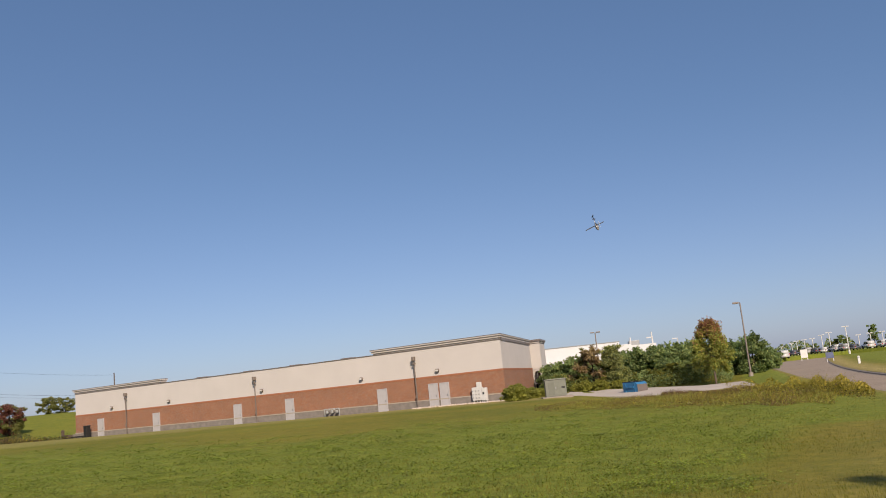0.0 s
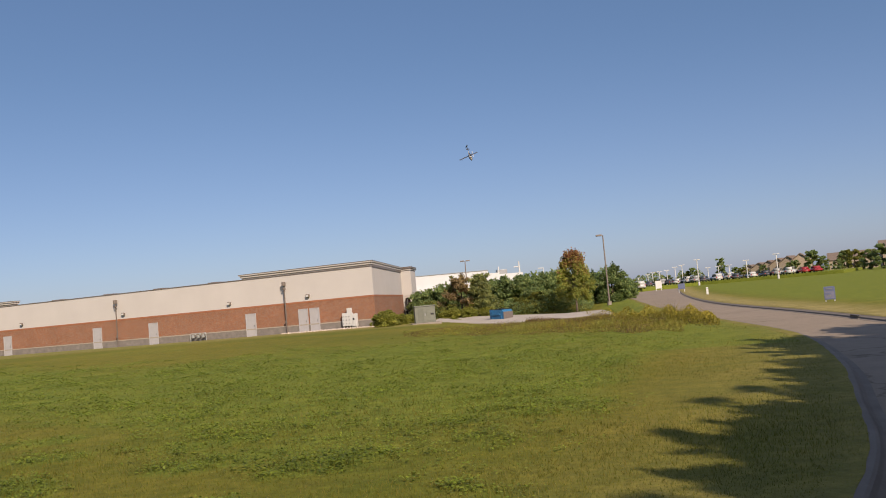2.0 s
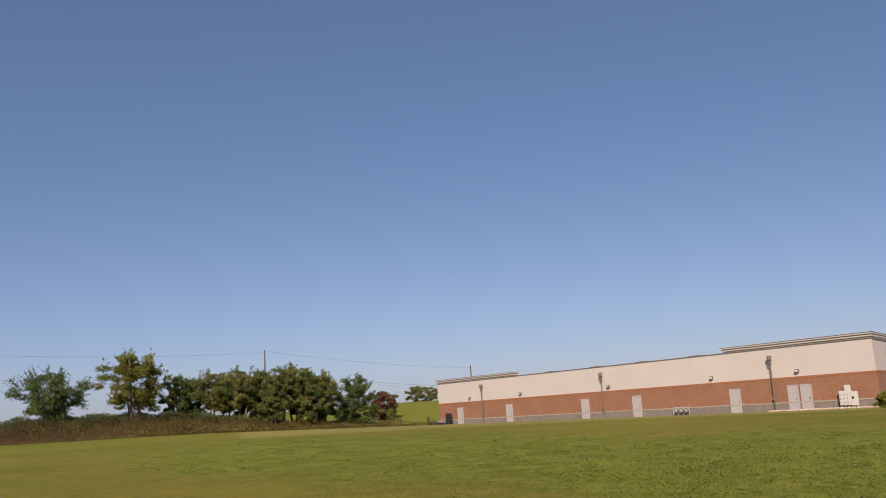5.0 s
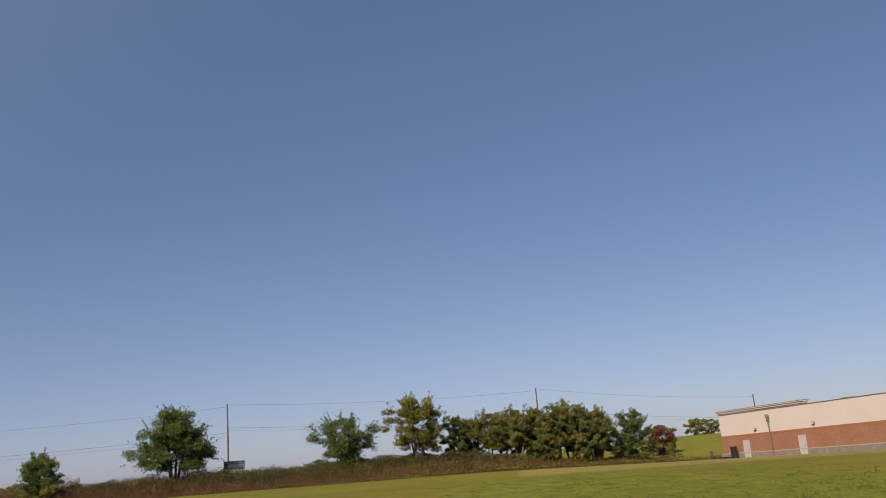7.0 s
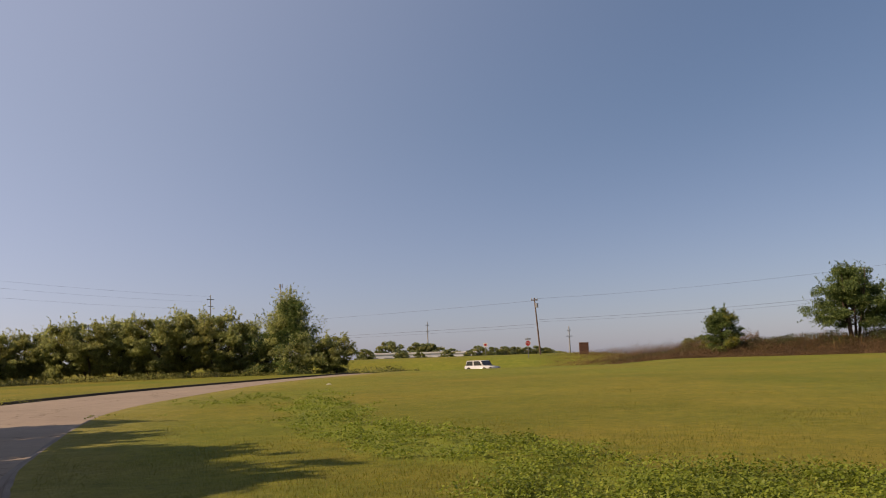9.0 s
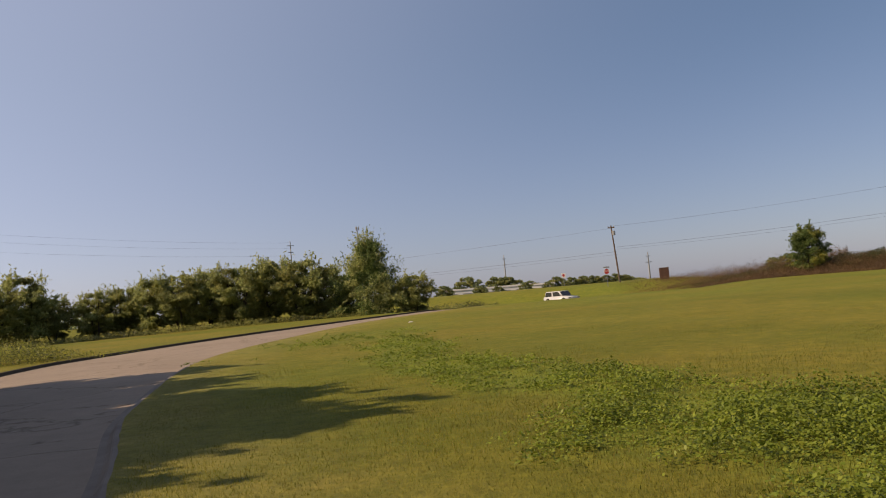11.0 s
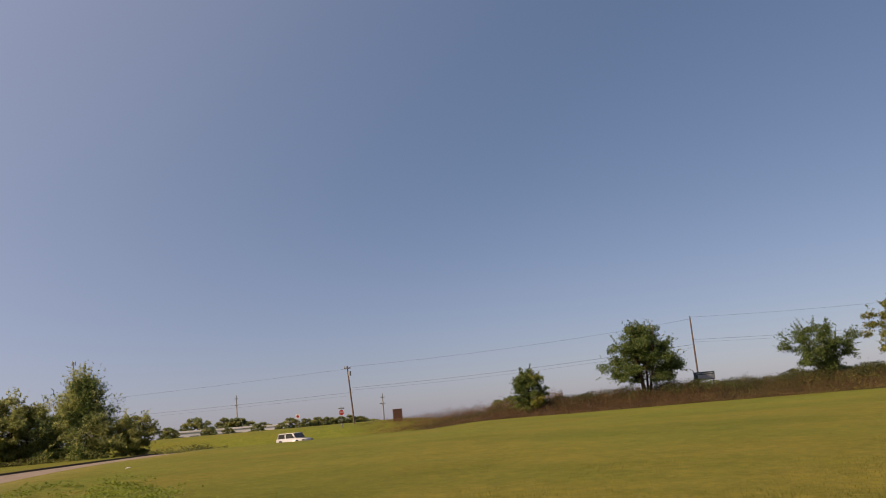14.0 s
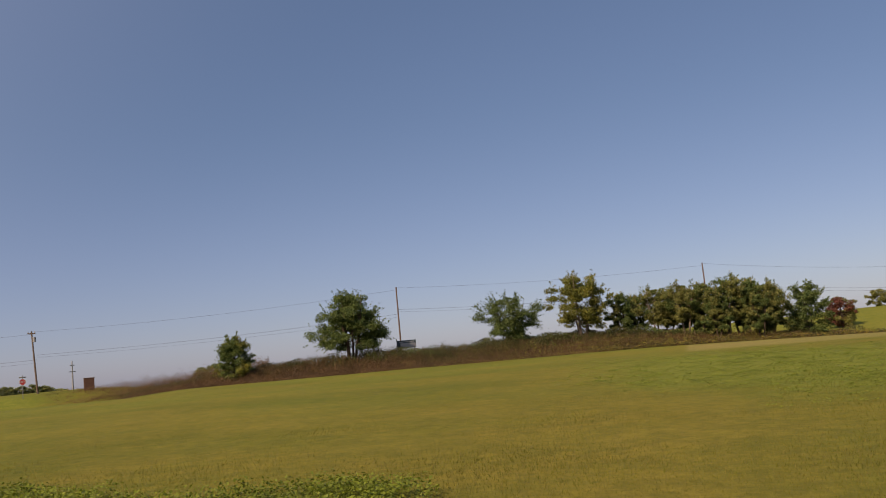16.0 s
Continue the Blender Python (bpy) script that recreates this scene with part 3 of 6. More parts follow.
def build_store():
    b = thing("store_building", FRONT, "long low cream stucco and red brick building with grey doors", "building")
    skew = 0.32   # the short end wall leans off square
    def slab(x0, x1, y0, y1, z0, z1):
        bm = bmesh.new()
        box(bm, x0, x1, y0, y1, z0, z1)
        for v in bm.verts:
            if v.co.x > -0.5:
                v.co.x -= max(v.co.y, 0) * skew
        return bm
    part("wall", slab(-WALL_L, 0, 0, DEPTH, 2.87, 5.55), M_STUCCO, b, "cream stucco upper wall")
    part("brick_band", slab(-WALL_L - 0.03, 0.03, -0.03, DEPTH + 0.03, 0.72, 2.87), M_BRICK, b, "red brick band with pale joints")
    part("soldier_course", slab(-WALL_L - 0.05, 0.05, -0.05, DEPTH + 0.05, 2.76, 2.92), worn("dark_brick_course", (0.257, 0.105, 0.058), 0.9, spread=0.2, scale=8), b)
    part("stone_base", slab(-WALL_L - 0.08, 0.08, -0.08, DEPTH + 0.08, -0.6, 0.64), M_STONE, b, "grey split-face block base")
    part("belt_course", slab(-WALL_L - 0.10, 0.10, -0.11, DEPTH + 0.10, 0.64, 0.74), M_BELT, b)
    part("coping", slab(-WALL_L - 0.06, 0.06, -0.06, DEPTH + 0.06, 5.55, 5.62), M_CAP, b, "thin brown metal coping")
    # low roof line pieces that stand just over the coping
    for x in (-17.6, -24.5, -31.2, -38.5):
        part("coping_joint", boxes((x - 0.9, x + 0.4, 0.1, 1.2, 5.6, 5.70), bevel=0.02), M_CAP, b)
    # raised parapets with a stepped cornice
    for nm, x0, x1 in (("parapet", -14.3, 0.0), ("parapet", -WALL_L, -45.1)):
        p = part(nm, slab(x0, x1, -0.02, DEPTH if x1 == 0 else 0.7, 5.55, 6.0), M_STUCCO, b, "raised stucco parapet")
        part("cornice", slab(x0 - 0.12, x1 + 0.12, -0.14, (DEPTH if x1 == 0 else 0.7) + 0.1, 5.74, 5.94), M_TRIM, p, "tan moulded cornice")
        part("cornice", slab(x0 - 0.22, x1 + 0.22, -0.25, (DEPTH if x1 == 0 else 0.7) + 0.1, 5.94, 6.05), M_TRIM, p)
        part("cap", slab(x0 - 0.24, x1 + 0.24, -0.27, (DEPTH if x1 == 0 else 0.7) + 0.1, 6.05, 6.10), M_CAP, p, "brown metal cap")
    # dark band under the cornice of the end wall
    part("end_band", slab(-0.3, 0.07, 0.3, DEPTH - 4.8, 5.50, 5.74), M_CAP, b, "brown band under the cornice of the end wall")
    # projecting porch with an arched opening at the far end of the end wall
    y0 = DEPTH - 4.6
    x0 = -y0 * skew
    def slant(from_y, *rows):
        bm = boxes(*rows)
        for v in bm.verts:
            v.co.x -= (v.co.y - from_y) * skew
        return bm
    out = 1.25          # how far the porch stands out
    part("pier", slant(y0, (x0 - 1.6, x0 + out, y0, y0 + 4.6, 2.75, 6.0)), M_STUCCO, b, "projecting stucco porch")
    part("pier_cornice", slant(y0, (x0 - 1.2, x0 + out + 0.08, y0 - 0.1, y0 + 4.7, 5.70, 5.88)), M_TRIM, b, "tan cornice of the porch")
    part("pier_cornice", slant(y0, (x0 - 1.2, x0 + out + 0.18, y0 - 0.2, y0 + 4.8, 5.88, 6.10)), M_CAP, b, "brown cornice of the porch")
    part("pier_base", slant(y0, (x0 + out - 0.30, x0 + out + 0.03, y0 - 0.04, y0 + 0.6, -0.4, 1.55)), M_STONE, b, "grey stone porch column")
    part("pier_base", slant(y0, (x0 + 0.04, x0 + 0.16, y0 - 0.04, y0 + 0.6, -0.4, 1.55)), M_STONE, b, "grey stone porch column")
    part("pier_shaft", slant(y0, (x0 + out - 0.27, x0 + out, y0, y0 + 0.6, 1.55, 2.75)), M_STUCCO, b)
    part("pier_shaft", slant(y0, (x0 + 0.04, x0 + 0.13, y0, y0 + 0.6, 1.55, 2.75)), M_STUCCO, b)
    bm = bmesh.new()
    wide = out - 0.44
    mid = 0.14 + wide / 2
    ring = [(0.14, -0.2), (0.14 + wide, -0.2)] + [(mid + wide / 2 * math.cos(a), 2.05 + 0.5 * math.sin(a)) for a in np.linspace(0, math.pi, 11)]
    f = bm.faces.new([bm.verts.new((x0 + px, y0 + 0.3, pz)) for px, pz in ring])
    e = bmesh.ops.extrude_face_region(bm, geom=[f])
    bmesh.ops.translate(bm, verts=[v for v in e["geom"] if isinstance(v, bmesh.types.BMVert)], vec=(0, 0.05, 0))
    bmesh.ops.recalc_face_normals(bm, faces=bm.faces[:])
    d = part("entry_door", bm, M_GLASS, b, "dark arched glazed entry")
    part("door_frame", slant(y0, (x0 + mid - 0.02, x0 + mid + 0.02, y0 + 0.26, y0 + 0.3, -0.2, 2.5), (x0 + 0.16, x0 + 0.10 + wide, y0 + 0.26, y0 + 0.3, 1.05, 1.13)), M_STEEL, d)
    # pale surround over the arch
    bm = bmesh.new()
    arc = [(mid + wide / 2 * math.cos(a), 2.05 + 0.5 * math.sin(a)) for a in np.linspace(0, math.pi, 11)]
    f = bm.faces.new([bm.verts.new((x0 + px, y0 + 0.06, pz)) for px, pz in [(0.13, 2.752), (0.13, 2.05)] + arc[::-1] + [(0.15 + wide, 2.05), (0.15 + wide, 2.752)]])
    e = bmesh.ops.extrude_face_region(bm, geom=[f])
    bmesh.ops.translate(bm, verts=[v for v in e["geom"] if isinstance(v, bmesh.types.BMVert)], vec=(0, 0.2, 0))
    bmesh.ops.recalc_face_normals(bm, faces=bm.faces[:])
    part("lintel", bm, M_STUCCO, b)
    # steel doors in their frames along the back
    for x in (-56.1, -46.1, -33.05, -25.55, -13.55, -7.6, -6.35):
        w = 0.53 if x < -8 else 0.46
        dr = part("door", boxes((x - w, x + w, -0.10, 0.05, -0.02, 2.14), bevel=0.01), M_DOOR, b, "flush grey steel door")
        part("frame", boxes((x - w - 0.06, x - w, -0.13, 0.04, -0.02, 2.21), (x + w, x + w + 0.06, -0.13, 0.04, -0.02, 2.21), (x - w, x + w, -0.13, 0.04, 2.14, 2.21)), M_DOOR, dr)
        part("handle", boxes((x + w - 0.16, x + w - 0.10, -0.16, -0.10, 0.95, 1.10)), M_STEEL, dr)
        part("threshold", boxes((x - w - 0.1, x + w + 0.1, -0.9, -0.12, -0.25, -0.03)), M_CONC, dr)
    for x in (-15.9, -6.9, -29.3, -53.9, -43.8):
        wall_light(b, x, 3.42)
    return b


store = build_store()


def on_wall(x, y=0.0, z=0.0):
    return FRONT @ Matrix.Translation((x, y, z))


M_PANELGREY = worn("meter_grey", (0.249, 0.255, 0.249), 0.5)


def build_meters():
    e = thing("electric_meter_bank", on_wall(-2.45, -0.35, -0.1), "bank of white electric meters on legs against the brick wall", "meter bank")
    part("cabinet", boxes((-0.75, 0.25, -0.18, 0.18, 0.35, 1.55), bevel=0.02), M_WHITE, e)
    part("cabinet", boxes((0.27, 0.72, -0.18, 0.18, 0.30, 1.45), bevel=0.02), M_WHITE, e)
    part("riser", boxes((-0.25, 0.2, -0.12, 0.12, 1.55, 2.0), bevel=0.02), M_WHITE, e)
    for i in range(3):
        for j in range(3):
            bm = bmesh.new()
            tube(bm, [(-0.6 + 0.3 * i, -0.18, 0.6 + 0.32 * j), (-0.6 + 0.3 * i, -0.24, 0.6 + 0.32 * j)], 0.055, 12)
            part("meter", bm, M_PANELGREY, e, "small round grey meter")
    part("dial_plate", boxes((0.36, 0.52, -0.20, -0.18, 0.85, 1.05)), M_DARK, e)
    for x in (-0.65, -0.35, -0.05, 0.2, 0.45, 0.65):
        part("leg", boxes((x - 0.03, x + 0.03, -0.1, 0.1, -0.05, 0.36)), M_WHITE, e)


def build_gas():
    e = thing("gas_meter_set", on_wall(-19.6, -0.55, 0.0), "grey gas meters and pipework by the block base", "gas meter")
    for x in (-0.62, 0.0, 0.62):
        m = part("meter", boxes((x - 0.13, x + 0.13, -0.11, 0.11, 0.30, 0.60), bevel=0.05), M_PANELGREY, e)
        part("regulator", tubes(([(x + 0.25, 0, 0.62), (x + 0.25, 0, 0.75)], 0.10), sides=10), M_PANELGREY, m)
    part("pipe", tubes(([(-0.95, 0, 0.75), (0.95, 0, 0.75)], 0.04), ([(-0.95, 0, 0.75), (-0.95, 0, -0.1)], 0.04), ([(0.95, 0, 0.75), (0.95, 0, -0.1)], 0.04)), M_PANELGREY, e)


def build_pole_lamp():
    """Square bronze pole with a box head and a floodlight."""
    e = thing("pole_lamp", on_wall(-9.35, -0.32), "bronze square pole lamp standing in grass behind the building", "lamp post", "lamps behind the building")
    part("pole", boxes((-0.04, 0.04, -0.04, 0.04, -0.4, 4.7)), M_BRONZE, e)
    part("base", boxes((-0.16, 0.16, -0.16, 0.16, -0.4, 0.06), bevel=0.02), M_CONC, e)
    part("head", boxes((-0.13, 0.13, -0.24, 0.16, 4.55, 4.95), bevel=0.04), M_BRONZE, e)
    part("bracket", boxes((-0.12, 0.12, -0.16, 0.10, 4.2, 4.34)), M_BRONZE, e)
    part("junction_box", boxes((-0.10, 0.10, -0.12, -0.04, 1.0, 1.25)), M_BRONZE, e)
    return e


def build_gravel():
    """Pale stones along the foot of the wall by the meters."""
    g = np.random.default_rng(91)
    base = bmesh.new()
    bmesh.ops.create_icosphere(base, subdivisions=1, radius=1.0)
    bv = np.array([v.co[:] for v in base.verts])
    bf = np.array([[v.index for v in f.verts] for f in base.faces])
    base.free()
    n = 420
    ctr = np.stack([g.uniform(-9.5, 0.4, n), g.uniform(-1.3, -0.14, n), g.uniform(-0.03, 0.05, n)], 1)
    size = g.uniform(0.05, 0.15, (n, 1, 3)) * np.array([1, 1, 0.7])
    v = (ctr[:, None, :] + bv[None] * size * g.uniform(0.75, 1.2, (n, len(bv), 1))).reshape(-1, 3)
    f = (np.arange(n)[:, None, None] * len(bv) + bf[None]).reshape(-1, 3)
    ob = arrays("stone_bed", v, f, worn("pale_stone", (0.390, 0.328, 0.273), 0.9, spread=0.25, scale=2.0))
    ob.matrix_world = FRONT
    tagged(ob, "bed of pale rounded stones along the building's foot", "stones", kind="stuff")


build_gravel()
build_meters()
build_gas()
lamp = build_pole_lamp()
copy_thing(lamp, on_wall(-30.1, -0.32))
copy_thing(lamp, on_wall(-51.1, -0.32))


def build_pallets():
    e = thing("pallet_stack", on_wall(-61.3, -0.9), "leaning pile of grey wooden pallets by the building corner", "pallets")
    for i in range(4):
        z = 0.02 + 0.15 * i
        for y in (-0.5, -0.25, 0, 0.25, 0.5):
            part("slat", boxes((-0.6, 0.6, y - 0.07, y + 0.07, z + 0.1, z + 0.125)), M_POLE, e)
        for x in (-0.55, 0, 0.55):
            part("runner", boxes((x - 0.04, x + 0.04, -0.55, 0.55, z, z + 0.1)), M_POLE, e)
    for x in (-1.25, -1.05, -0.85):
        part("upright", boxes((x - 0.05, x + 0.05, -0.1, 0.0, 0, 1.25)), M_POLE, e)
    for z in (0.5, 0.95):
        part("rail", boxes((-1.35, -0.75, -0.14, -0.1, z, z + 0.12)), M_POLE, e)
    t = thing("waste_bin", on_wall(-57.7, -0.9), "tall black steel waste bin beside the grey door", "bin")
    part("body", boxes((-0.28, 0.28, -0.3, 0.3, 0.1, 1.45), bevel=0.03), M_DARK, t)
    part("lid", boxes((-0.31, 0.31, -0.33, 0.33, 1.45, 1.55), bevel=0.03), M_DARK, t)
    t2 = thing("flat_cart", on_wall(-59.5, -0.9), "low dark steel cart on small wheels", "cart")
    part("deck", boxes((-0.8, 0.8, -0.4, 0.4, 0.22, 0.34), bevel=0.02), M_DARK, t2)
    part("load", boxes((-0.6, 0.3, -0.3, 0.3, 0.34, 0.62), bevel=0.04), M_STONE, t2)
    for x in (-0.6, 0.6):
        for y in (-0.3, 0.3):
            part("wheel", tubes(([(x, y - 0.04, 0.11), (x, y + 0.04, 0.11)], 0.11), sides=10), M_RUBBER, t2)


build_pallets()


# ---------------------------------------------------------------- plants
rng = np.random.default_rng(7)


def cards(centres, size, rng, droop=0.3, aspect=1.7, corners=4, wild=1.0):
    """Small leaves of three or four corners at the given places, turned at random."""
    n = len(centres)
    a = rng.uniform(0, math.tau, n)
    tilt = rng.normal(0, 0.6, n) * wild - droop
    roll = rng.uniform(-0.9, 0.9, n) * wild
    s = size * rng.uniform(0.6, 1.35, n)
    d = np.stack([np.cos(a) * np.cos(tilt), np.sin(a) * np.cos(tilt), np.sin(tilt)], 1)
    side = np.stack([-np.sin(a), np.cos(a), np.zeros(n)], 1)
    up = np.cross(d, side)
    side = side * np.cos(roll)[:, None] + up * np.sin(roll)[:, None]
    L, W = (s * aspect / 2)[:, None], (s / 2)[:, None]
    if corners == 3:
        v = np.stack([centres - d * L + side * W * 0.4, centres - d * L * 0.3 - side * W, centres + d * L], 1).reshape(-1, 3)
        return v, np.arange(3 * n).reshape(-1, 3)
    v = np.stack([centres - d * L, centres + side * W - d * L * 0.1, centres + d * L, centres - side * W - d * L * 0.1], 1).reshape(-1, 3)
    f = np.arange(4 * n).reshape(-1, 4)
    return v, f


SHAPES = {"round": ((0, 0.16, 0.4, 0.65, 0.85, 1), (0.5, 0.8, 1.0, 0.92, 0.7, 0.3)),
          "broad": ((0, 0.12, 0.35, 0.6, 0.8, 1), (0.62, 0.95, 1.0, 0.84, 0.6, 0.2)),
          "oval": ((0, 0.15, 0.4, 0.65, 0.85, 1), (0.5, 0.85, 1.0, 0.86, 0.56, 0.12)),
          "wide": ((0, 0.2, 0.5, 0.75, 0.9, 1), (0.5, 0.85, 1.0, 0.9, 0.65, 0.35)),
          "vase": ((0, 0.2, 0.5, 0.75, 0.9, 1), (0.3, 0.6, 0.95, 1.0, 0.8, 0.4)),
          "flame": ((0, 0.15, 0.4, 0.65, 0.85, 1), (0.7, 1.0, 0.9, 0.66, 0.52, 0.42)),
          "cone": ((0, 0.12, 0.3, 0.6, 0.85, 1), (0.8, 1.0, 0.82, 0.46, 0.2, 0.03))}


def make_tree(name, label, height, width, mats, seed, leaves=4200, leaf=0.24, trunk=0.16, bare=0.22, lobes=16, shape="round",
              bark=None, stems=1, category="tree", spiky=0.0, group="", mix_top=None, fine=1.0, puff=1.0):
    """A tapered trunk or several stems with limbs; leaf sprays hang in flat layers along the outer half of each limb. Made at the origin."""
    r = np.random.default_rng(seed)
    e = thing(name, Matrix.Identity(4), label, category, group)
    bm = bmesh.new()
    H, Rw = height, width / 2
    limbs = []
    turn0 = r.uniform(0, math.tau)
    for s in range(stems):
        way = Vector((math.cos(turn0 + s * math.tau / stems), math.sin(turn0 + s * math.tau / stems), 0)) * (stems > 1)
        off = way * width * 0.03
        lean = way * Rw * r.uniform(0.30, 0.5) + Vector((r.normal(0, 0.03), r.normal(0, 0.03), 0)) * H
        top = H * (r.uniform(0.78, 0.92) if stems > 1 and s else 0.92)
        pts = [off - Vector((0, 0, 0.4)), off + lean * 0.25 + Vector((0, 0, top * max(bare, 0.1))), off + lean * 0.65 + Vector((0, 0, top * 0.6)), off + lean * 0.9 + Vector((0, 0, top))]
        k = trunk / stems ** 0.5
        tube(bm, pts, [k * 1.25, k, k * 0.6, k * 0.12], 8)
        nl = max(5, lobes // stems)
        for i in range(nl):
            f = (i + 0.5) / nl
            hz = bare + (top / H - bare) * f
            reach = float(np.interp(f, *SHAPES[shape])) * r.uniform(0.72, 1.06)
            a = i * 2.4 + s * 1.1 + r.uniform(-0.5, 0.5)
            tip = Vector((math.cos(a) * Rw * reach * 0.9, math.sin(a) * Rw * reach * 0.9, H * hz))
            g = max(0.0, (hz - bare) / (0.95 - bare)) * 0.75
            root = Vector(pts[1]).lerp(Vector(pts[2]), min(g / 0.6, 1)) if g < 0.6 else Vector(pts[2]).lerp(Vector(pts[3]), (g - 0.6) / 0.4)
            midp = root.lerp(tip, 0.55) + Vector((0, 0, H * 0.025))
            tube(bm, [root, midp, tip], [k * 0.30, k * 0.16, k * 0.04], 5)
            limbs.append((root, midp, tip))
    part("trunk", bm, bark or M_BARK, e, "", True)
    # sprays: flat clusters of leaves, most near the limbs' ends
    n_leaf = int(leaves * 2.4 * fine * fine)
    leaf = leaf * 0.74 / fine
    per = 4
    spray = []
    for root, midp, tip in limbs:
        for q in range(per):
            t = 0.45 + 0.6 * (q + 0.5) / per
            c = midp.lerp(tip, (t - 0.5) * 2) if t > 0.5 else root.lerp(midp, t * 2)
            w = r.normal(0, 1, 3) * Rw * 0.10
            spray.append((c.x + w[0], c.y + w[1], c.z + w[2] * 0.7, Rw * r.uniform(0.11, 0.21) * puff))
    for c in range(max(3, lobes // 6)):
        w = r.normal(0, 0.2, 3) * (0.25 if shape == "cone" else 1.0)
        spray.append((w[0] * Rw, w[1] * Rw, H * (0.90 - 0.05 * abs(w[2])), Rw * 0.16))
    spray = np.array(spray)
    vol = spray[:, 3] ** 1.6
    pick = r.choice(len(spray), n_leaf, p=vol / vol.sum())
    flat = np.array([1.0, 1.0, 0.55])
    d = r.normal(size=(n_leaf, 3))
    d *= (0.35 + 0.65 * r.random((n_leaf, 1)) ** 0.7 + 0.12 * np.abs(r.normal(0, 1, (n_leaf, 1)))) / np.linalg.norm(d, axis=1)[:, None]
    p = spray[pick, :3] + d * spray[pick, 3:4] * flat
    p[:, 2] -= 0.10 * np.hypot(p[:, 0] - spray[pick, 0], p[:, 1] - spray[pick, 1])
    if spiky:
        m = int(n_leaf * spiky)
        # twigs with leaves on both sides that stick out past the crown
        pk = r.integers(0, len(limbs), max(1, m // 14))
        src = np.array([limbs[i][2] for i in pk])
        way = src - np.array([0, 0, H * 0.40])
        way /= np.linalg.norm(way, axis=1)[:, None]
        way += r.normal(0, 0.35, way.shape)
        ln = r.random((len(src), 14, 1)) * Rw * 0.24
        p = np.concatenate([p, (src[:, None, :] + r.normal(0, 0.06, (len(src), 1, 3)) * Rw + way[:, None, :] * ln + r.normal(0, 0.05, (len(src), 14, 3))).reshape(-1, 3)])
    p[:, 2] = np.maximum(p[:, 2], 0.12 + 0.1 * r.random(len(p)))
    v, f = cards(p, leaf * 1.3, r, corners=3)
    mats = mats if isinstance(mats, (list, tuple)) else [mats]
    idx = None
    if len(mats) > 1:
        if mix_top is None:
            clump = np.sin(p[:, 0] * 2.1 + seed) + np.sin(p[:, 1] * 1.7) + np.sin(p[:, 2] * 1.9) + r.normal(0, 0.5, len(p))
            idx = (clump > 0.45).astype(int)
        else:
            idx = ((p[:, 2] / H + r.normal(0, 0.12, len(p))) > mix_top).astype(int)
    arrays("crown", v, f, mats, e, "", idx)
    return e


def stand(src, turn, r, scale=1.0, spin=0.0, dz=0.0, label=""):
    """Place a made tree (the first time) or a copy of it."""
    m = polar(turn, r, dz, spin) @ Matrix.Scale(scale, 4)
    if not src.get("stood"):
        src["stood"] = 1
        src.matrix_world = m
        o = src
    else:
        o = copy_thing(src, m)
        o.scale = (scale,) * 3
    if label:
        o["label"] = label
    return o


def weed_bank(name, label, xs, ys, hs, high, mats, rng, width=0.05, group=""):
    """Upright stalks and leaves at the given places: one tangled mass."""
    x, y = spread(xs, ys)
    n = len(x)
    z = land(x, y)
    swell = 0.62 + 0.38 * np.sin(x * 0.9 + 1.7 * np.sin(y * 0.7)) * np.sin(y * 1.1 + x * 0.5)
    h = high * rng.uniform(0.35, 1.15, n) * (0.6 + 0.5 * swell) * (1 if isinstance(hs, int) else hs)
    a = rng.uniform(0, math.tau, n)
    lean = rng.normal(0, 0.42, (n, 2)) * h[:, None]
    w = width * rng.uniform(0.6, 1.6, n)
    sx, sy = np.cos(a) * w, np.sin(a) * w
    b = np.stack([x, y, z - 0.05], 1)
    top = np.stack([x + lean[:, 0], y + lean[:, 1], z + h], 1)
    s = np.stack([sx, sy, np.zeros(n)], 1)
    v = np.stack([b - s * 0.6, b + s * 0.6, top * 0.45 + b * 0.55 + s, top, top * 0.45 + b * 0.55 - s], 1).reshape(-1, 3)
    k = np.arange(n) * 5
    f = np.stack([k, k + 1, k + 2, k + 3, k + 4], 1)
    mats = mats if isinstance(mats, (list, tuple)) else [mats]
    idx = None
    if len(mats) > 1:
        patch = np.sin(x * 0.35 + 1.0) + np.sin(y * 0.28 + x * 0.11) + rng.normal(0, 0.7, n)
        idx = np.where(patch > 0.8, 1, 0)
        if len(mats) > 2:
            idx = np.where(patch < -1.0, 2, idx)
    ob = arrays(name, v, f, mats, None, "", idx)
    return tagged(ob, label, "weeds", group, "stuff")


def leaf_mass(name, label, xs, ys, high, mats, rng, size=0.16):
    """Low bushy growth: leaves piled up over the given places in uneven mounds."""
    swell = 0.5 + 0.5 * np.sin(xs * 0.7 + 1.9 * np.sin(ys * 0.45)) * np.sin(ys * 0.8 + xs * 0.3)
    xs, ys = spread(xs, ys)
    z = land(xs, ys) + high * (0.35 + 0.75 * swell) * rng.random(len(xs)) ** 0.8
    v, f = cards(np.stack([xs, ys, z], 1), size * 1.25, rng, 0.1, 1.6, corners=3)
    idx = (np.sin(xs * 0.6) + np.sin(ys * 0.5) + rng.normal(0, 0.6, len(xs)) > 0.5).astype(int)
    return tagged(arrays(name, v, f, mats, None, "", idx), label, "undergrowth", kind="stuff")


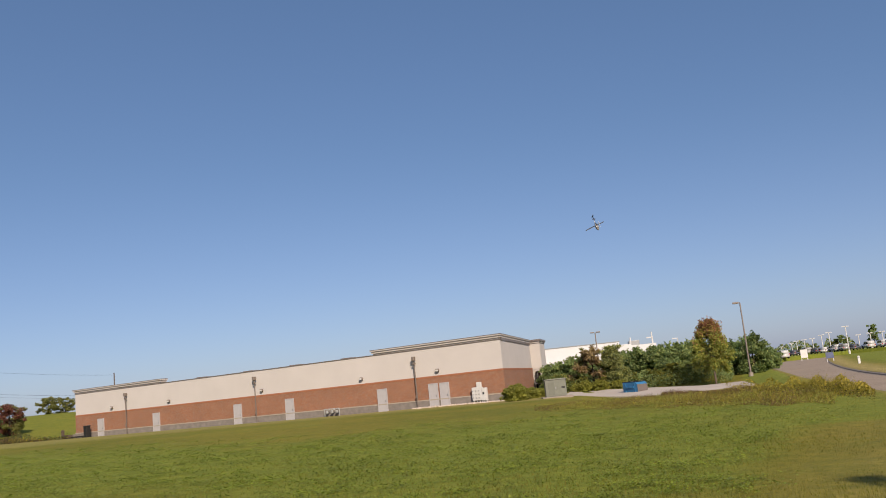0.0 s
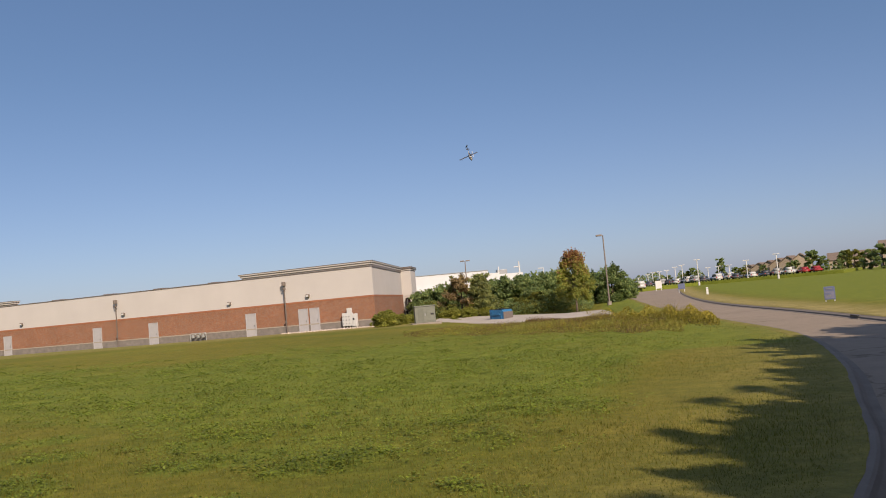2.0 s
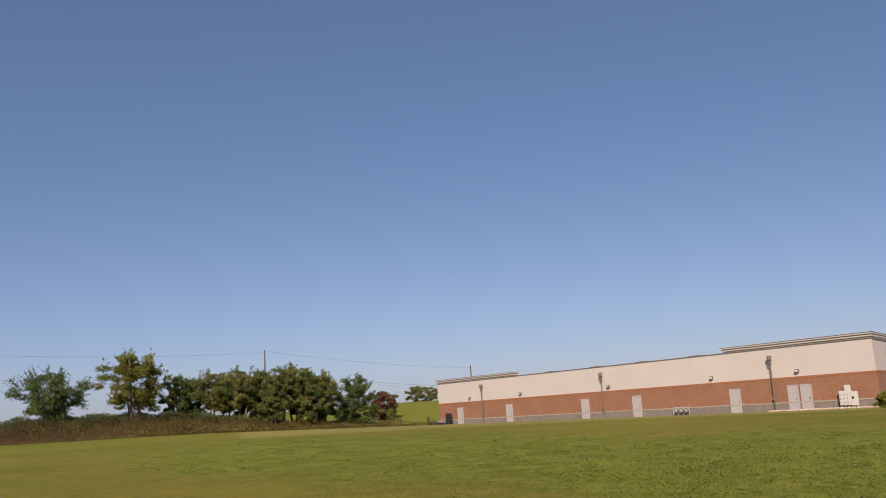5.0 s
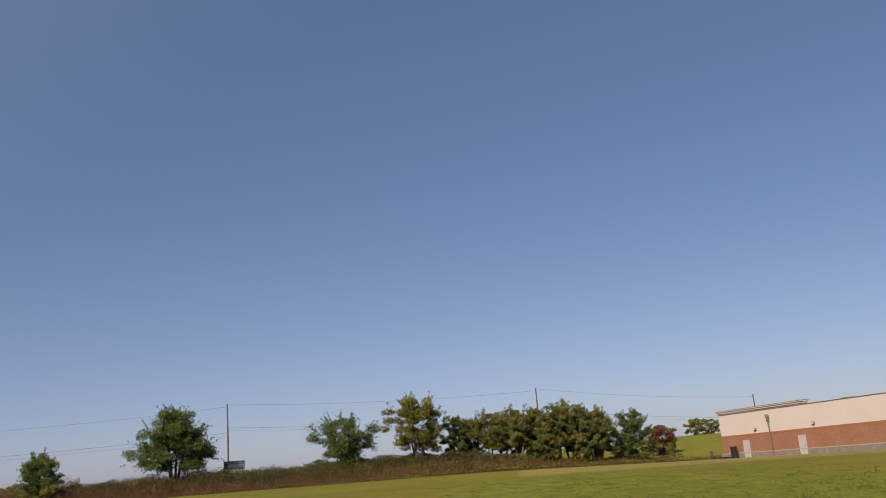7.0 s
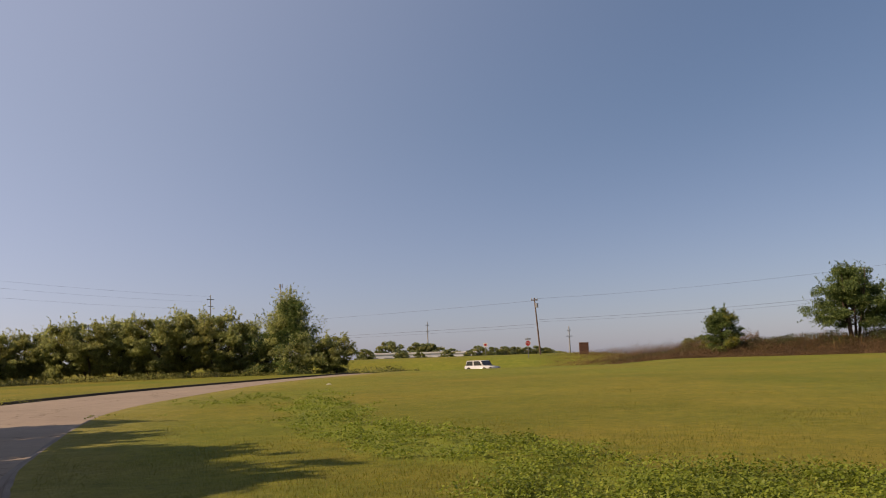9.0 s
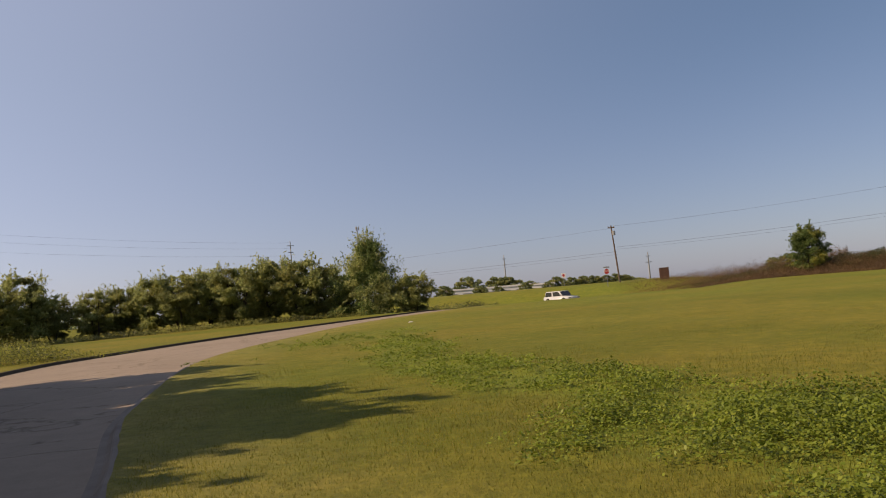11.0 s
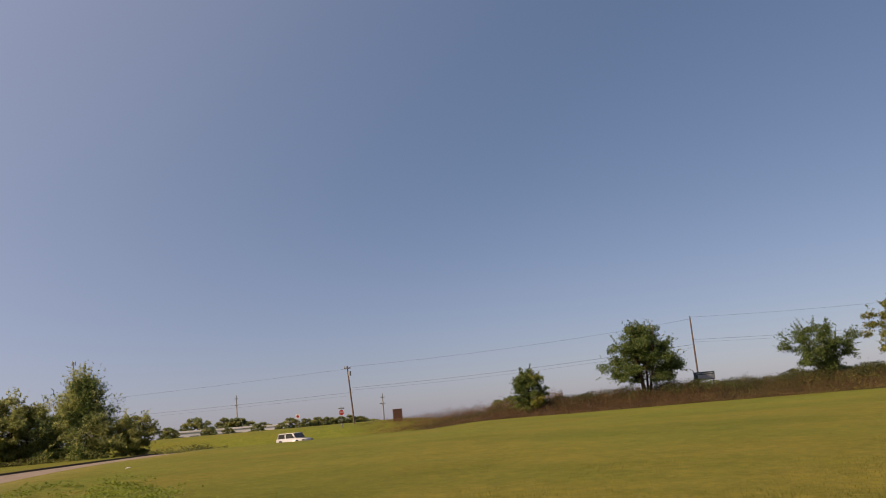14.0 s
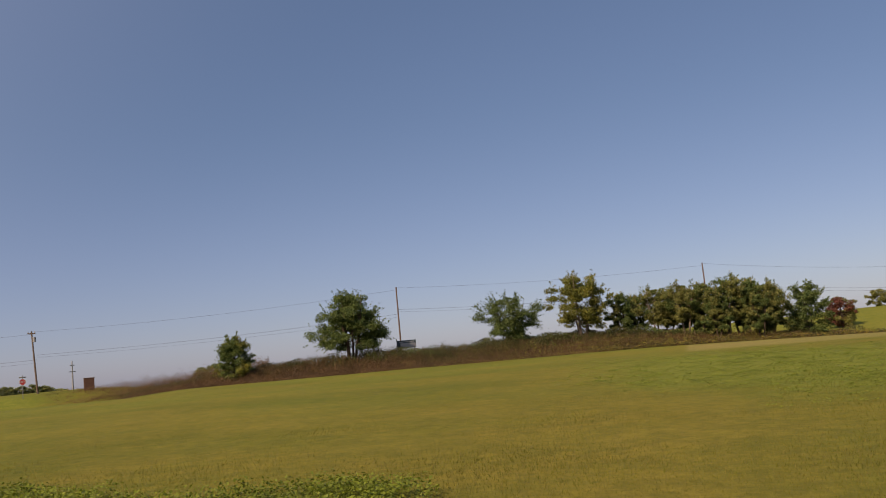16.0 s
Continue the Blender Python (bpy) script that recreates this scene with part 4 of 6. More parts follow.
# trees along the bank of the highway
t_big = make_tree("tree", "broad dark green tree with several stems on the weedy bank", 8.6, 8.6, M_LEAF, 11, 5600, 0.27, 0.26, 0.24, 44, "broad", stems=4, spiky=0.12, fine=1.6)
t_mid = make_tree("tree", "feathery green tree on the weedy bank", 6.0, 7.4, M_LEAF, 12, 2600, 0.23, 0.2, 0.22, 24, "vase", stems=3, spiky=0.35, fine=1.5)
t_yel = make_tree("tree", "tall yellow-green tree with an open crown on the bank", 7.8, 6.8, [M_LEAFYEL, M_LEAFOLIVE], 13, 3400, 0.25, 0.2, 0.26, 30, "round", bark=M_PALEBARK, stems=3, spiky=0.12, fine=1.5)
t_grp = make_tree("tree", "olive green tree in a dense roadside group", 7.4, 5.4, [M_LEAFOLIVE, M_LEAF], 14, 2600, 0.24, 0.16, 0.28, 26, "vase", bark=M_PALEBARK, stems=2, spiky=0.2, fine=1.5, puff=1.15, group="trees in the roadside group")
t_grp2 = make_tree("tree", "dark green tree in a dense roadside group", 7.0, 5.2, [M_LEAF, M_LEAFOLIVE], 15, 2800, 0.24, 0.16, 0.20, 24, "oval", stems=2, spiky=0.15, fine=1.5, group="trees in the roadside group")
t_small = make_tree("sapling", "small bushy green tree among the bank's weeds", 4.6, 4.3, [M_LEAF, M_LEAFYEL], 16, 3000, 0.2, 0.1, 0.04, 30, "broad", spiky=0.3, fine=1.4, puff=1.35, category="tree")
t_spike = make_tree("tree", "spiky blue-green young tree beside the hillside", 6.2, 5.2, M_LEAF, 17, 2600, 0.2, 0.12, 0.04, 28, "oval", stems=2, spiky=0.7, fine=1.3, puff=1.2)
t_red = make_tree("ornamental_tree", "small round dark red tree on the mown hillside", 4.0, 4.4, [M_LEAFRED, M_LEAFOLIVE], 18, 2600, 0.2, 0.12, 0.08, 20, "round", puff=1.3, category="tree")
stand(t_small, 82.5, 92, 1.08, 20, -0.1)
stand(t_big, 74.1, 92, 1.02, 0, -0.6)
stand(t_mid, 62.3, 94, 1.08, 10, -0.4)
stand(t_yel, 57.3, 94, 1.10, 0, -0.4)
stand(t_grp2, 54.4, 97, 0.83, 40, -0.1)
stand(t_grp, 52.0, 98, 0.88, 0, -0.1)
stand(t_grp, 50.0, 97, 0.92, 100, 0)
stand(t_grp2, 48.6, 98, 1.0, 160, 0)
stand(t_grp, 47.2, 97, 1.02, 220, 0)
stand(t_grp2, 45.6, 98, 1.05, 20, 0)
stand(t_grp2, 44.3, 100, 0.98, 260, 0)
stand(t_grp, 51.1, 100, 0.86, 300, 0)
stand(t_grp2, 49.4, 101, 0.95, 75, 0)
stand(t_grp, 46.4, 100, 1.06, 330, 0)
stand(t_grp2, 47.9, 95, 0.72, 200, 0)
stand(t_grp2, 45.1, 96, 0.80, 120, 0)
stand(t_grp, 44.7, 99, 0.95, 180, 0)
stand(t_grp2, 53.4, 99, 0.80, 210, 0)
stand(t_spike, 42.0, 103, 1.12, 0, 0)
stand(t_red, 40.0, 132, 1.25, 0, 0)
t_far = make_tree("tree", "round green tree on the crest of the hill", 4.6, 6.6, M_LEAFOLIVE, 19, 1500, 0.3, 0.15, 0.12, 12, "wide", group="trees on the hill crest")
stand(t_far, 37.7, 168, 0.85, 0, -0.6)
stand(t_far, 36.7, 170, 0.8, 130, -0.6)
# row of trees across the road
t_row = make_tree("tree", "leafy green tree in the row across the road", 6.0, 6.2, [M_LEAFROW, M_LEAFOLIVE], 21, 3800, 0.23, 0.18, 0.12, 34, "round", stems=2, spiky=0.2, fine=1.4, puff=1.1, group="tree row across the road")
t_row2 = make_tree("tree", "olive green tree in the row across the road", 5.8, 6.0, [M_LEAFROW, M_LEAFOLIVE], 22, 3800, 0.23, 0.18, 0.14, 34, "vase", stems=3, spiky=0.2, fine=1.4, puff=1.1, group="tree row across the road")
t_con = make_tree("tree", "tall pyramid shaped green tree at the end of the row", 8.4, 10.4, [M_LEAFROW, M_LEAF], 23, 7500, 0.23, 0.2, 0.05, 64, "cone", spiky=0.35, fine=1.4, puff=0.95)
for i, (turn, r, s) in enumerate(((136.9, 84, 1.02), (134.9, 86, 0.70), (132.2, 86, 0.72), (130.4, 86, 0.78), (128.6, 85, 0.84), (126.6, 84, 0.92), (124.7, 86, 0.92), (122.7, 83, 0.96),
                                 (120.4, 85, 1.02), (118.2, 83, 1.02), (116.2, 86, 0.93), (138.6, 82, 0.9))):
    stand((t_row, t_row2)[i % 2], turn, r, s * 1.15, i * 77.0)
stand(t_con, 113.3, 82, 1.0, 0)
stand(t_row2, 110.1, 80, 0.74, 50)
# maple, spruce and shrubs past the building's end
t_maple = make_tree("maple_tree", "young maple turning red and gold above green, standing by the drive", 6.0, 3.3, [M_LEAFGOLD, M_LEAFRUST], 31, 2300, 0.15, 0.09, 0.26, 46, "flame", bark=M_PALEBARK, spiky=2.2, mix_top=0.80, fine=1.2, category="tree")
stand(t_maple, -8.25, 78, 1.06, 0)
t_spruce = make_tree("spruce_tree", "dense blue-green bushy tree beside the drive", 4.1, 4.0, [M_LEAFBLUE, M_LEAF], 32, 3400, 0.18, 0.12, 0.03, 24, "oval", spiky=0.3, category="tree", puff=1.6)
t_hedge = make_tree("shrub", "tall blue-green shrub in the border", 3.7, 3.6, M_LEAFBLUE, 33, 4200, 0.19, 0.08, 0.03, 20, "oval", spiky=0.4, category="shrub", group="border shrubs", puff=1.7)
t_hedge2 = make_tree("shrub", "yellow-green shrub in the border", 2.4, 2.8, M_LEAFYEL, 34, 2600, 0.17, 0.06, 0.03, 10, "round", category="shrub", group="border shrubs")
t_brown = make_tree("shrub", "brownish bare-topped shrub in the border", 3.6, 3.2, [M_LEAFBROWN, M_LEAFOLIVE], 35, 3000, 0.17, 0.08, 0.05, 14, "oval", spiky=0.4, category="shrub")
t_cone = make_tree("columnar_tree", "dense round-topped dark green tree in the border", 4.0, 2.8, M_LEAFROW, 36, 5200, 0.14, 0.08, 0.03, 30, "oval", category="tree", puff=1.6)
stand(t_spruce, -10.9, 86, 1.0, 0)
stand(t_spruce, -9.6, 88, 0.88, 90)
stand(t_cone, -1.45, 79.6, 1.22, 0)
stand(t_brown, 0.1, 80.5, 1.2, 0)
for turn, r, s, sp in ((3.1, 88, 0.85, 0), (2.2, 87, 0.9, 30), (1.3, 86, 1.0, 50), (0.4, 90, 1.0, 80), (-2.4, 88, 1.02, 70), (-3.2, 87, 1.08, 100), (-4.3, 86, 1.06, 150), (-5.0, 89, 1.1, 10), (-5.8, 90, 1.12, 200), (-6.9, 92, 1.15, 250), (-7.9, 93, 1.05, 20), (-12.0, 98, 0.7, 0)):
    stand(t_hedge, turn, r, s * 0.95, sp)
for turn, r, s, sp in ((2.4, 84, 0.8, 0), (0.9, 80, 0.6, 60), (-0.5, 79, 0.62, 130), (-2.7, 81, 0.75, 200), (-4.0, 82, 0.8, 40), (-5.3, 82, 0.95, 90), (-6.6, 83, 0.8, 170), (-7.4, 84, 0.7, 220)):
    stand(t_hedge2, turn, r, s, sp)
t_bush = make_tree("clipped_bush", "low rounded green bush in mulch by the building corner", 1.5, 2.2, M_BUSH, 37, 7000, 0.12, 0.04, 0.03, 40, "wide", puff=1.5, category="bush", group="bushes at the corner")
for turn, r, s, sp in ((5.73, 66.5, 1.0, 0), (4.66, 70, 0.72, 70), (4.04, 73, 0.62, 140)):
    stand(t_bush, turn, r, s, sp, -0.15)
for turn, r, s, sp in ((0.76, 78.6, 0.75, 0), (-0.37, 78.6, 0.8, 50), (-1.66, 78.6, 0.85, 100), (1.29, 78.6, 0.6, 150)):
    stand(t_bush, turn, r, s, sp, -0.1)
# shade trees behind the camera, across the road, whose shadows fall over curb and verge
t_shade = make_tree("shade_tree", "unseen leafy tree behind the viewer that shades the verge", 10.5, 7.4, [M_LEAF, M_LEAFOLIVE], 41, 12000, 0.46, 0.2, 0.14, 44, "oval", spiky=0.25, category="tree", group="street trees")
# The last ten stand farther back, added only to keep skylight off the shadows.
for x, y, s, sp in ((9.92, -9.15, 1.0, 0), (10.2, -5.4, 0.9, 280), (11.9, 1.2, 0.85, 20), (11.29, -6.19, 1.0, 80), (12.78, -2.66, 1.0, 160), (13.85, 1.35, 1.0, 30), (15.8, 13.34, 0.8, 300), (6.4, -13.9, 0.95, 220), (9.6, -8.8, 0.95, 130), (9.3, 1.0, 0.7, 60), (9.0, -2.2, 0.8, 200), (11.2, 4.4, 0.76, 320), (12.7, 9.4, 0.8, 100), (-12.2, -23.2, 0.88, 200), (-17.8, -23.6, 0.74, 70), (-4.3, -22.6, 1.12, 90), (-8.03, -20.4, 0.94, 40), (-5.16, -17.98, 0.9, 130), (-2.47, -15.79, 0.7, 60), (10.9, -3.6, 0.95, 110), (14.0, 4.2, 0.9, 250), (14.4, 7.6, 0.95, 15), (-4.6, -20.0, 0.95, 300), (16.5, -13.0, 1.25, 15), (19.5, -6.5, 1.25, 95), (22.5, 0.5, 1.2, 170), (11.5, -17.5, 1.25, 250), (5.5, -22.5, 1.3, 310), (25.0, 9.0, 1.2, 40), (-1.5, -28.5, 1.25, 140), (-9.0, -33.0, 1.3, 60), (26.0, -14.0, 1.4, 200), (17.0, -25.0, 1.4, 20)):
    m = at(x, y, 0.0, sp) @ Matrix.Scale(s, 4)
    if not t_shade.get("stood"):
        t_shade["stood"] = 1
        t_shade.matrix_world = m
    else:
        copy_thing(t_shade, m).scale = (s,) * 3


# ---------------------------------------------------------------- weeds on the bank, at the drive and across the road
def scatter_bank(n, lo, hi, d0, d1):
    y = rng.uniform(lo, hi, n)
    d = rng.uniform(d0, d1, n)
    return bank_foot(y) - d, y


def weed_mass(name, label, x, y, high, size, mats, pick, soft=1.3):
    """Leaves and seed heads of weeds piled up loosely to an uneven top."""
    lump = 0.72 + 0.2 * np.sin(x * 0.9 + 1.7 * np.sin(y * 0.6)) + 0.16 * np.sin(y * 2.1 + x * 1.3)
    x, y = spread(x, y)
    z = land(x, y) + high * lump * np.abs(rng.normal(0.42, 0.27, len(x))) ** (1 / soft)
    v, f = cards(np.stack([x, y, z], 1), size * 1.25, rng, 0.0, 2.0, corners=3)
    return tagged(arrays(name, v, f, mats, None, "", np.clip(pick, 0, len(mats) - 1).astype(int)), label, "weeds", kind="stuff")


x, y = scatter_bank(170000, -4, 78, -1.2, 8.5)
d = bank_foot(y) - x
rise = (0.20 + 0.80 * step(-1.4, 3.0, d)) * (0.10 + 0.90 * step(-4, 8, y))
ok = rng.random(len(x)) < step(-4, 7, y)
x, y, d, rise = x[ok], y[ok], d[ok], rise[ok]
tone = np.where(d + rng.normal(0, 1.3, len(x)) + 0.9 * np.sin(y * 0.35) > 4.4, 1, 0)
tone = np.where(rng.random(len(x)) < (0.30 + 0.25 * np.sin(y * 0.5 + x * 0.3)) * (d < 5), 2, tone)
# olive growth takes over towards the trees
tone = np.where(rng.random(len(x)) < 0.28 * step(24, 52, y) * (d < 4.5), 3, tone)
weed_mass("bank_weeds", "brown and dark green tangle of weeds covering the highway bank", x, y, (1.15 + 0.35 * np.sin(y * 0.23 + 1.0) * np.sin(y * 0.71)) * rise, 0.060, [M_WEED, M_WEEDGREEN, M_WEEDRED, M_BUSH], tone)
x, y = scatter_bank(16000, -2, 78, -0.8, 8.5)
rise = (0.1 + 0.9 * step(-0.8, 4.0, bank_foot(y) - x)) * (0.05 + 0.95 * step(-3, 10, y))
weed_bank("bank_weeds", "tall dry stalks rising over the weeds on the bank", x, y, rise, 1.0, [M_WEED, M_WEEDGREEN, M_WEEDRED], rng, 0.022)
x, y = scatter_bank(9000, 48, 80, -2.5, 3.0)
weed_mass("bank_weeds", "green and brown weeds at the foot of the roadside trees", x, y, 0.75, 0.10, [M_WEEDGREEN, M_WEED, M_WEEDLIT], rng.integers(0, 3, len(x)))
# dark bushes along the crown of the bank
x, y = scatter_bank(40000, 12, 50, 3.6, 8.6)
keep = np.sin(y * 0.45 + 0.8) + 0.6 * np.sin(y * 1.1 + x * 0.2) + rng.normal(0, 0.35, len(x)) > -0.25
leaf_mass("undergrowth", "dark green brush on the crown of the bank", x[keep], y[keep], 1.05, [M_WEEDGREEN, M_LEAF], rng, 0.085)
# dark undergrowth below the roadside trees
x, y = scatter_bank(52000, 41, 82, 5.0, 14.0)
leaf_mass("undergrowth", "dark green undergrowth between the roadside tree trunks", x, y, 1.25, [M_WEEDGREEN, M_LEAF], rng, 0.12)


def arc_scatter(n, t0, t1, r0, r1):
    turn = np.radians(rng.uniform(t0, t1, n))
    r = rng.uniform(r0, r1, n)
    return -r * np.sin(turn), r * np.cos(turn)


# goldenrod and dry weeds where the drive meets the road
u = rng.random(16000)
turn = np.radians(-4.5 - 13.5 * u)
off = rng.normal(0, 1.0, 16000)
r0 = np.interp(u, [0, 0.5, 1], [47, 39, 31.0]) + off * np.interp(u, [0, 1], [1.6, 1.3])
mound = np.exp(-0.5 * (off / 0.9) ** 2) * (0.55 + 0.45 * np.sin(u * 9.0 + 1.0) ** 2) * np.clip((1.02 - u) * 12, 0, 1)
x, y = -r0 * np.sin(turn), r0 * np.cos(turn)
grown = mound * np.interp(u, [0, 0.3, 0.6, 1], [0.45, 0.6, 0.95, 1.05])
weed_bank("drive_weeds", "thin brown and green stalks in the unmown strip beside the road", x[:11000], y[:11000], grown[:11000], 0.78, [M_WEEDLIT, M_WEEDRED, M_WEEDLIT], rng, 0.006)
tone = np.where(rng.random(len(x)) < np.interp(u, [0, 0.4, 1], [0.6, 0.35, 0.15]), 0, np.where(rng.random(len(x)) < 0.15, 1, 2))
weed_mass("drive_weeds", "leafy green and brown weeds in the unmown strip beside the road", x, y, 0.62 * grown, 0.038, [M_WEED, M_WEEDGREEN, M_WEEDLIT], tone)
u = rng.random(4200) ** 0.55
turn = np.radians(-8.5 - 9.3 * u)
r0 = np.interp(u, [0, 0.5, 1], [43, 38, 31.6]) + rng.normal(0, 0.8, 4200)
x, y = spread(-r0 * np.sin(turn), r0 * np.cos(turn))
z = land(x, y) + rng.uniform(0.2, 0.66, 4200) * np.clip((1.02 - u) * 10, 0.3, 1) * (0.75 + 0.25 * np.sin(u * 40))
v, f = cards(np.stack([x, y, z], 1), 0.042, rng, 0.0, 2.4)
tagged(arrays("goldenrod", v, f, M_GOLDROD), "yellow goldenrod flowers over the roadside weeds", "flowers", kind="stuff")
# unmown belt between the meadow and the drive
turn = rng.uniform(-15.5, 4.5, 26000)
back = rng.random(26000) ** 0.9
r0 = np.interp(turn, [-15.5, -11.2, -5.2, -2.3, 1.0, 4.5], [27.0, 28.8, 33.0, 34.8, 37.4, 40.0]) + 0.7 * np.sin(turn * 1.7) + back * np.interp(turn, [-15.5, -8, 0, 4.5], [4.5, 8.0, 12.0, 9.0])
a = np.radians(turn)
x, y = -r0 * np.sin(a), r0 * np.cos(a)
grown = (0.25 + 0.75 * step(0.0, 0.5, back)) * np.interp(turn, [-15.5, -6, 1.5, 4.5], [0.8, 1.0, 0.6, 0.15])
tone = np.where(rng.random(len(x)) < 0.30 + 0.25 * np.sin(turn * 0.9 + r0 * 0.4), 1, np.where(rng.random(len(x)) < 0.12, 2, 0))
weed_mass("drive_weeds", "low olive and brown weeds between the meadow and the drive", x, y, 0.34 * grown, 0.034, [M_BUSH, M_WEEDRED, M_WEEDLIT], tone)
weed_bank("drive_weeds", "rough brown-green grass along the edge of the drive", x[:12000], y[:12000], grown[:12000], 0.36, [M_WEEDLIT, M_WEEDRED], rng, 0.006)
# low growth that fills the shrub border
x, y = arc_scatter(22000, -9.5, 3.2, 79.5, 90)
leaf_mass("undergrowth", "mixed green growth between the border shrubs", x, y, 1.9, [M_LEAFBLUE, M_LEAFYEL], rng, 0.10)
# below the tree row across the road
x, y = arc_scatter(16000, 107, 141, 78, 86)
leaf_mass("undergrowth", "dark undergrowth below the tree row across the road", x, y, 0.65, [M_LEAFOLIVE, M_WEEDGREEN], rng, 0.10)
turn, r0 = np.radians(rng.normal(137.5, 2.3, 9000)), rng.normal(44, 1.6, 9000)
x, y = -r0 * np.sin(turn), r0 * np.cos(turn)
weed_mass("verge_weeds", "clump of green and yellow weeds on the far verge", x, y, 1.5 * np.exp(-0.5 * ((np.degrees(turn) - 137.5) / 2.6) ** 2), 0.055, [M_BUSH, M_WEEDGREEN, M_WEED], np.where(rng.random(len(x)) < 0.6, 0, 1))
x, y = arc_scatter(9000, 104, 110.5, 84, 96)
leaf_mass("undergrowth", "scrubby bushes beyond the end of the tree row", x, y, 1.7, [M_WEEDGREEN, M_LEAFOLIVE], rng, 0.10)
x, y = arc_scatter(52000, 80, 95.5, 93.5, 106)
turn = np.degrees(np.arctan2(-x, y))
ok = rng.random(len(x)) < np.interp(turn, [80, 88, 91, 93, 95.5], [1.0, 1.0, 0.75, 0.3, 0.0]) * np.interp(np.hypot(x, y), [93.5, 97], [0.25, 1])
x, y, turn = x[ok], y[ok], turn[ok]
rise = np.interp(turn, [80, 84, 88, 91.5, 95.5], [1.0, 0.95, 0.85, 0.5, 0.04])
weed_mass("bank_weeds", "reddish brown dry weeds along the crossing", x, y, 2.0 * rise, 0.060, [M_WEEDRED, M_WEED, M_WEEDGREEN], np.where(rng.random(len(x)) < 0.8, 0, 1))


# ---------------------------------------------------------------- drive, enclosure, dumpster, street lamps
def build_drive():
    pts = [(-8.3, 74.0), (-1.6, 70.0), (3.0, 69.0), (6.8, 69.0), (7.0, 80.0), (3.6, 86.0), (-2.0, 88.0), (-9.0, 90.0)]
    bm = bmesh.new()
    f = bm.faces.new([bm.verts.new((x, y, float(land(x, y)) + 0.06)) for x, y in pts])
    e = bmesh.ops.extrude_face_region(bm, geom=[f])
    bmesh.ops.translate(bm, verts=[q for q in e["geom"] if isinstance(q, bmesh.types.BMVert)], vec=(0, 0, -0.4))
    bmesh.ops.recalc_face_normals(bm, faces=bm.faces[:])
    tagged(obj("pavement", bm, M_DRIVE), "pale concrete drive at the building's end", "pavement", kind="structure")


build_drive()


def build_enclosure():
    e = thing("utility_enclosure", polar(2.85, 65, 0, 8), "grey-green steel electrical enclosure on a concrete pad", "enclosure")
    part("body", boxes((-0.85, 0.85, -0.55, 0.55, 0.1, 1.42), bevel=0.04), M_UTIL, e)
    part("lid", boxes((-0.90, 0.90, -0.60, 0.60, 1.42, 1.52), bevel=0.03), M_UTIL, e)
    part("pad", boxes((-1.15, 1.3, -0.8, 0.8, -0.3, 0.1), bevel=0.02), M_CONC, e)
    part("panel", boxes((-0.62, -0.12, -0.575, -0.552, 0.25, 1.25)), worn("dark_green_panel", (0.094, 0.098, 0.078), 0.6), e)
    part("panel", boxes((0.12, 0.70, -0.575, -0.552, 0.25, 1.25)), M_UTIL, e)
    part("label_plate", boxes((0.45, 0.72, -0.59, -0.577, 0.72, 0.86)), M_DARK, e)
    part("latch", boxes((-0.05, 0.03, -0.60, -0.55, 0.65, 0.85)), M_STEEL, e)


def build_dumpster():
    e = thing("dumpster", polar(-2.75, 71, 0, -48) @ Matrix.Scale(0.92, 4), "blue steel dumpster with dark lids beside the drive", "dumpster")
    prof = [(-0.95, 0.15), (0.95, 0.15), (0.95, 1.0), (0.75, 1.2), (-0.95, 1.25)]
    part("body", prism(prof, 1.3), M_BLUE, e)
    part("side_plate", boxes((0.952, 0.97, -0.65, 0.65, 0.16, 1.0)), worn("grey_brown_steel", (0.101, 0.082, 0.074), 0.7), e, "grey-brown end plate")
    part("lid", boxes((-0.98, 0.76, -0.66, -0.02, 1.25, 1.30), bevel=0.015), M_DARK, e)
    part("lid", boxes((-0.98, 0.76, 0.02, 0.66, 1.25, 1.30), bevel=0.015), M_DARK, e)
    for x in (-0.6, 0.6):
        part("rib", boxes((x - 0.05, x + 0.05, -0.69, -0.65, 0.2, 1.1)), M_BLUE, e)
        part("skid", boxes((x - 0.08, x + 0.08, -0.6, 0.6, 0.0, 0.15)), M_DARK, e)
    part("lift_pocket", boxes((-0.8, 0.5, -0.76, -0.65, 0.7, 0.86)), M_BLUE, e)


build_enclosure()
build_dumpster()


def street_lamp(turn, r, height, face, label, arm=0.75):
    e = thing("street_lamp", polar(turn, r, 0, face), label, "lamp post")
    part("pole", tubes(([(0, 0, -0.3), (0, 0, height)], [0.085, 0.06]), sides=10), M_BRONZE, e)
    part("base", tubes(([(0, 0, -0.3), (0, 0, 0.35)], 0.22), sides=14), M_CONC, e)
    part("arm", boxes((-arm, 0, -0.03, 0.03, height - 0.06, height)), M_BRONZE, e)
    part("head", boxes((-arm - 0.35, -arm + 0.25, -0.17, 0.17, height - 0.10, height + 0.07), bevel=0.03), M_BRONZE, e, "flat shoebox lamp head")
    return e


street_lamp(-10.6, 80, 7.1, -8, "tall bronze street lamp with a flat head beside the drive", 0.35)
e = thing("street_lamp", polar(-0.45, 96, 0, 0), "tall bronze lamp with two flat heads behind the shrubs", "lamp post")
part("pole", tubes(([(0, 0, -0.3), (0, 0, 6.45)], [0.09, 0.06]), sides=10), M_BRONZE, e)
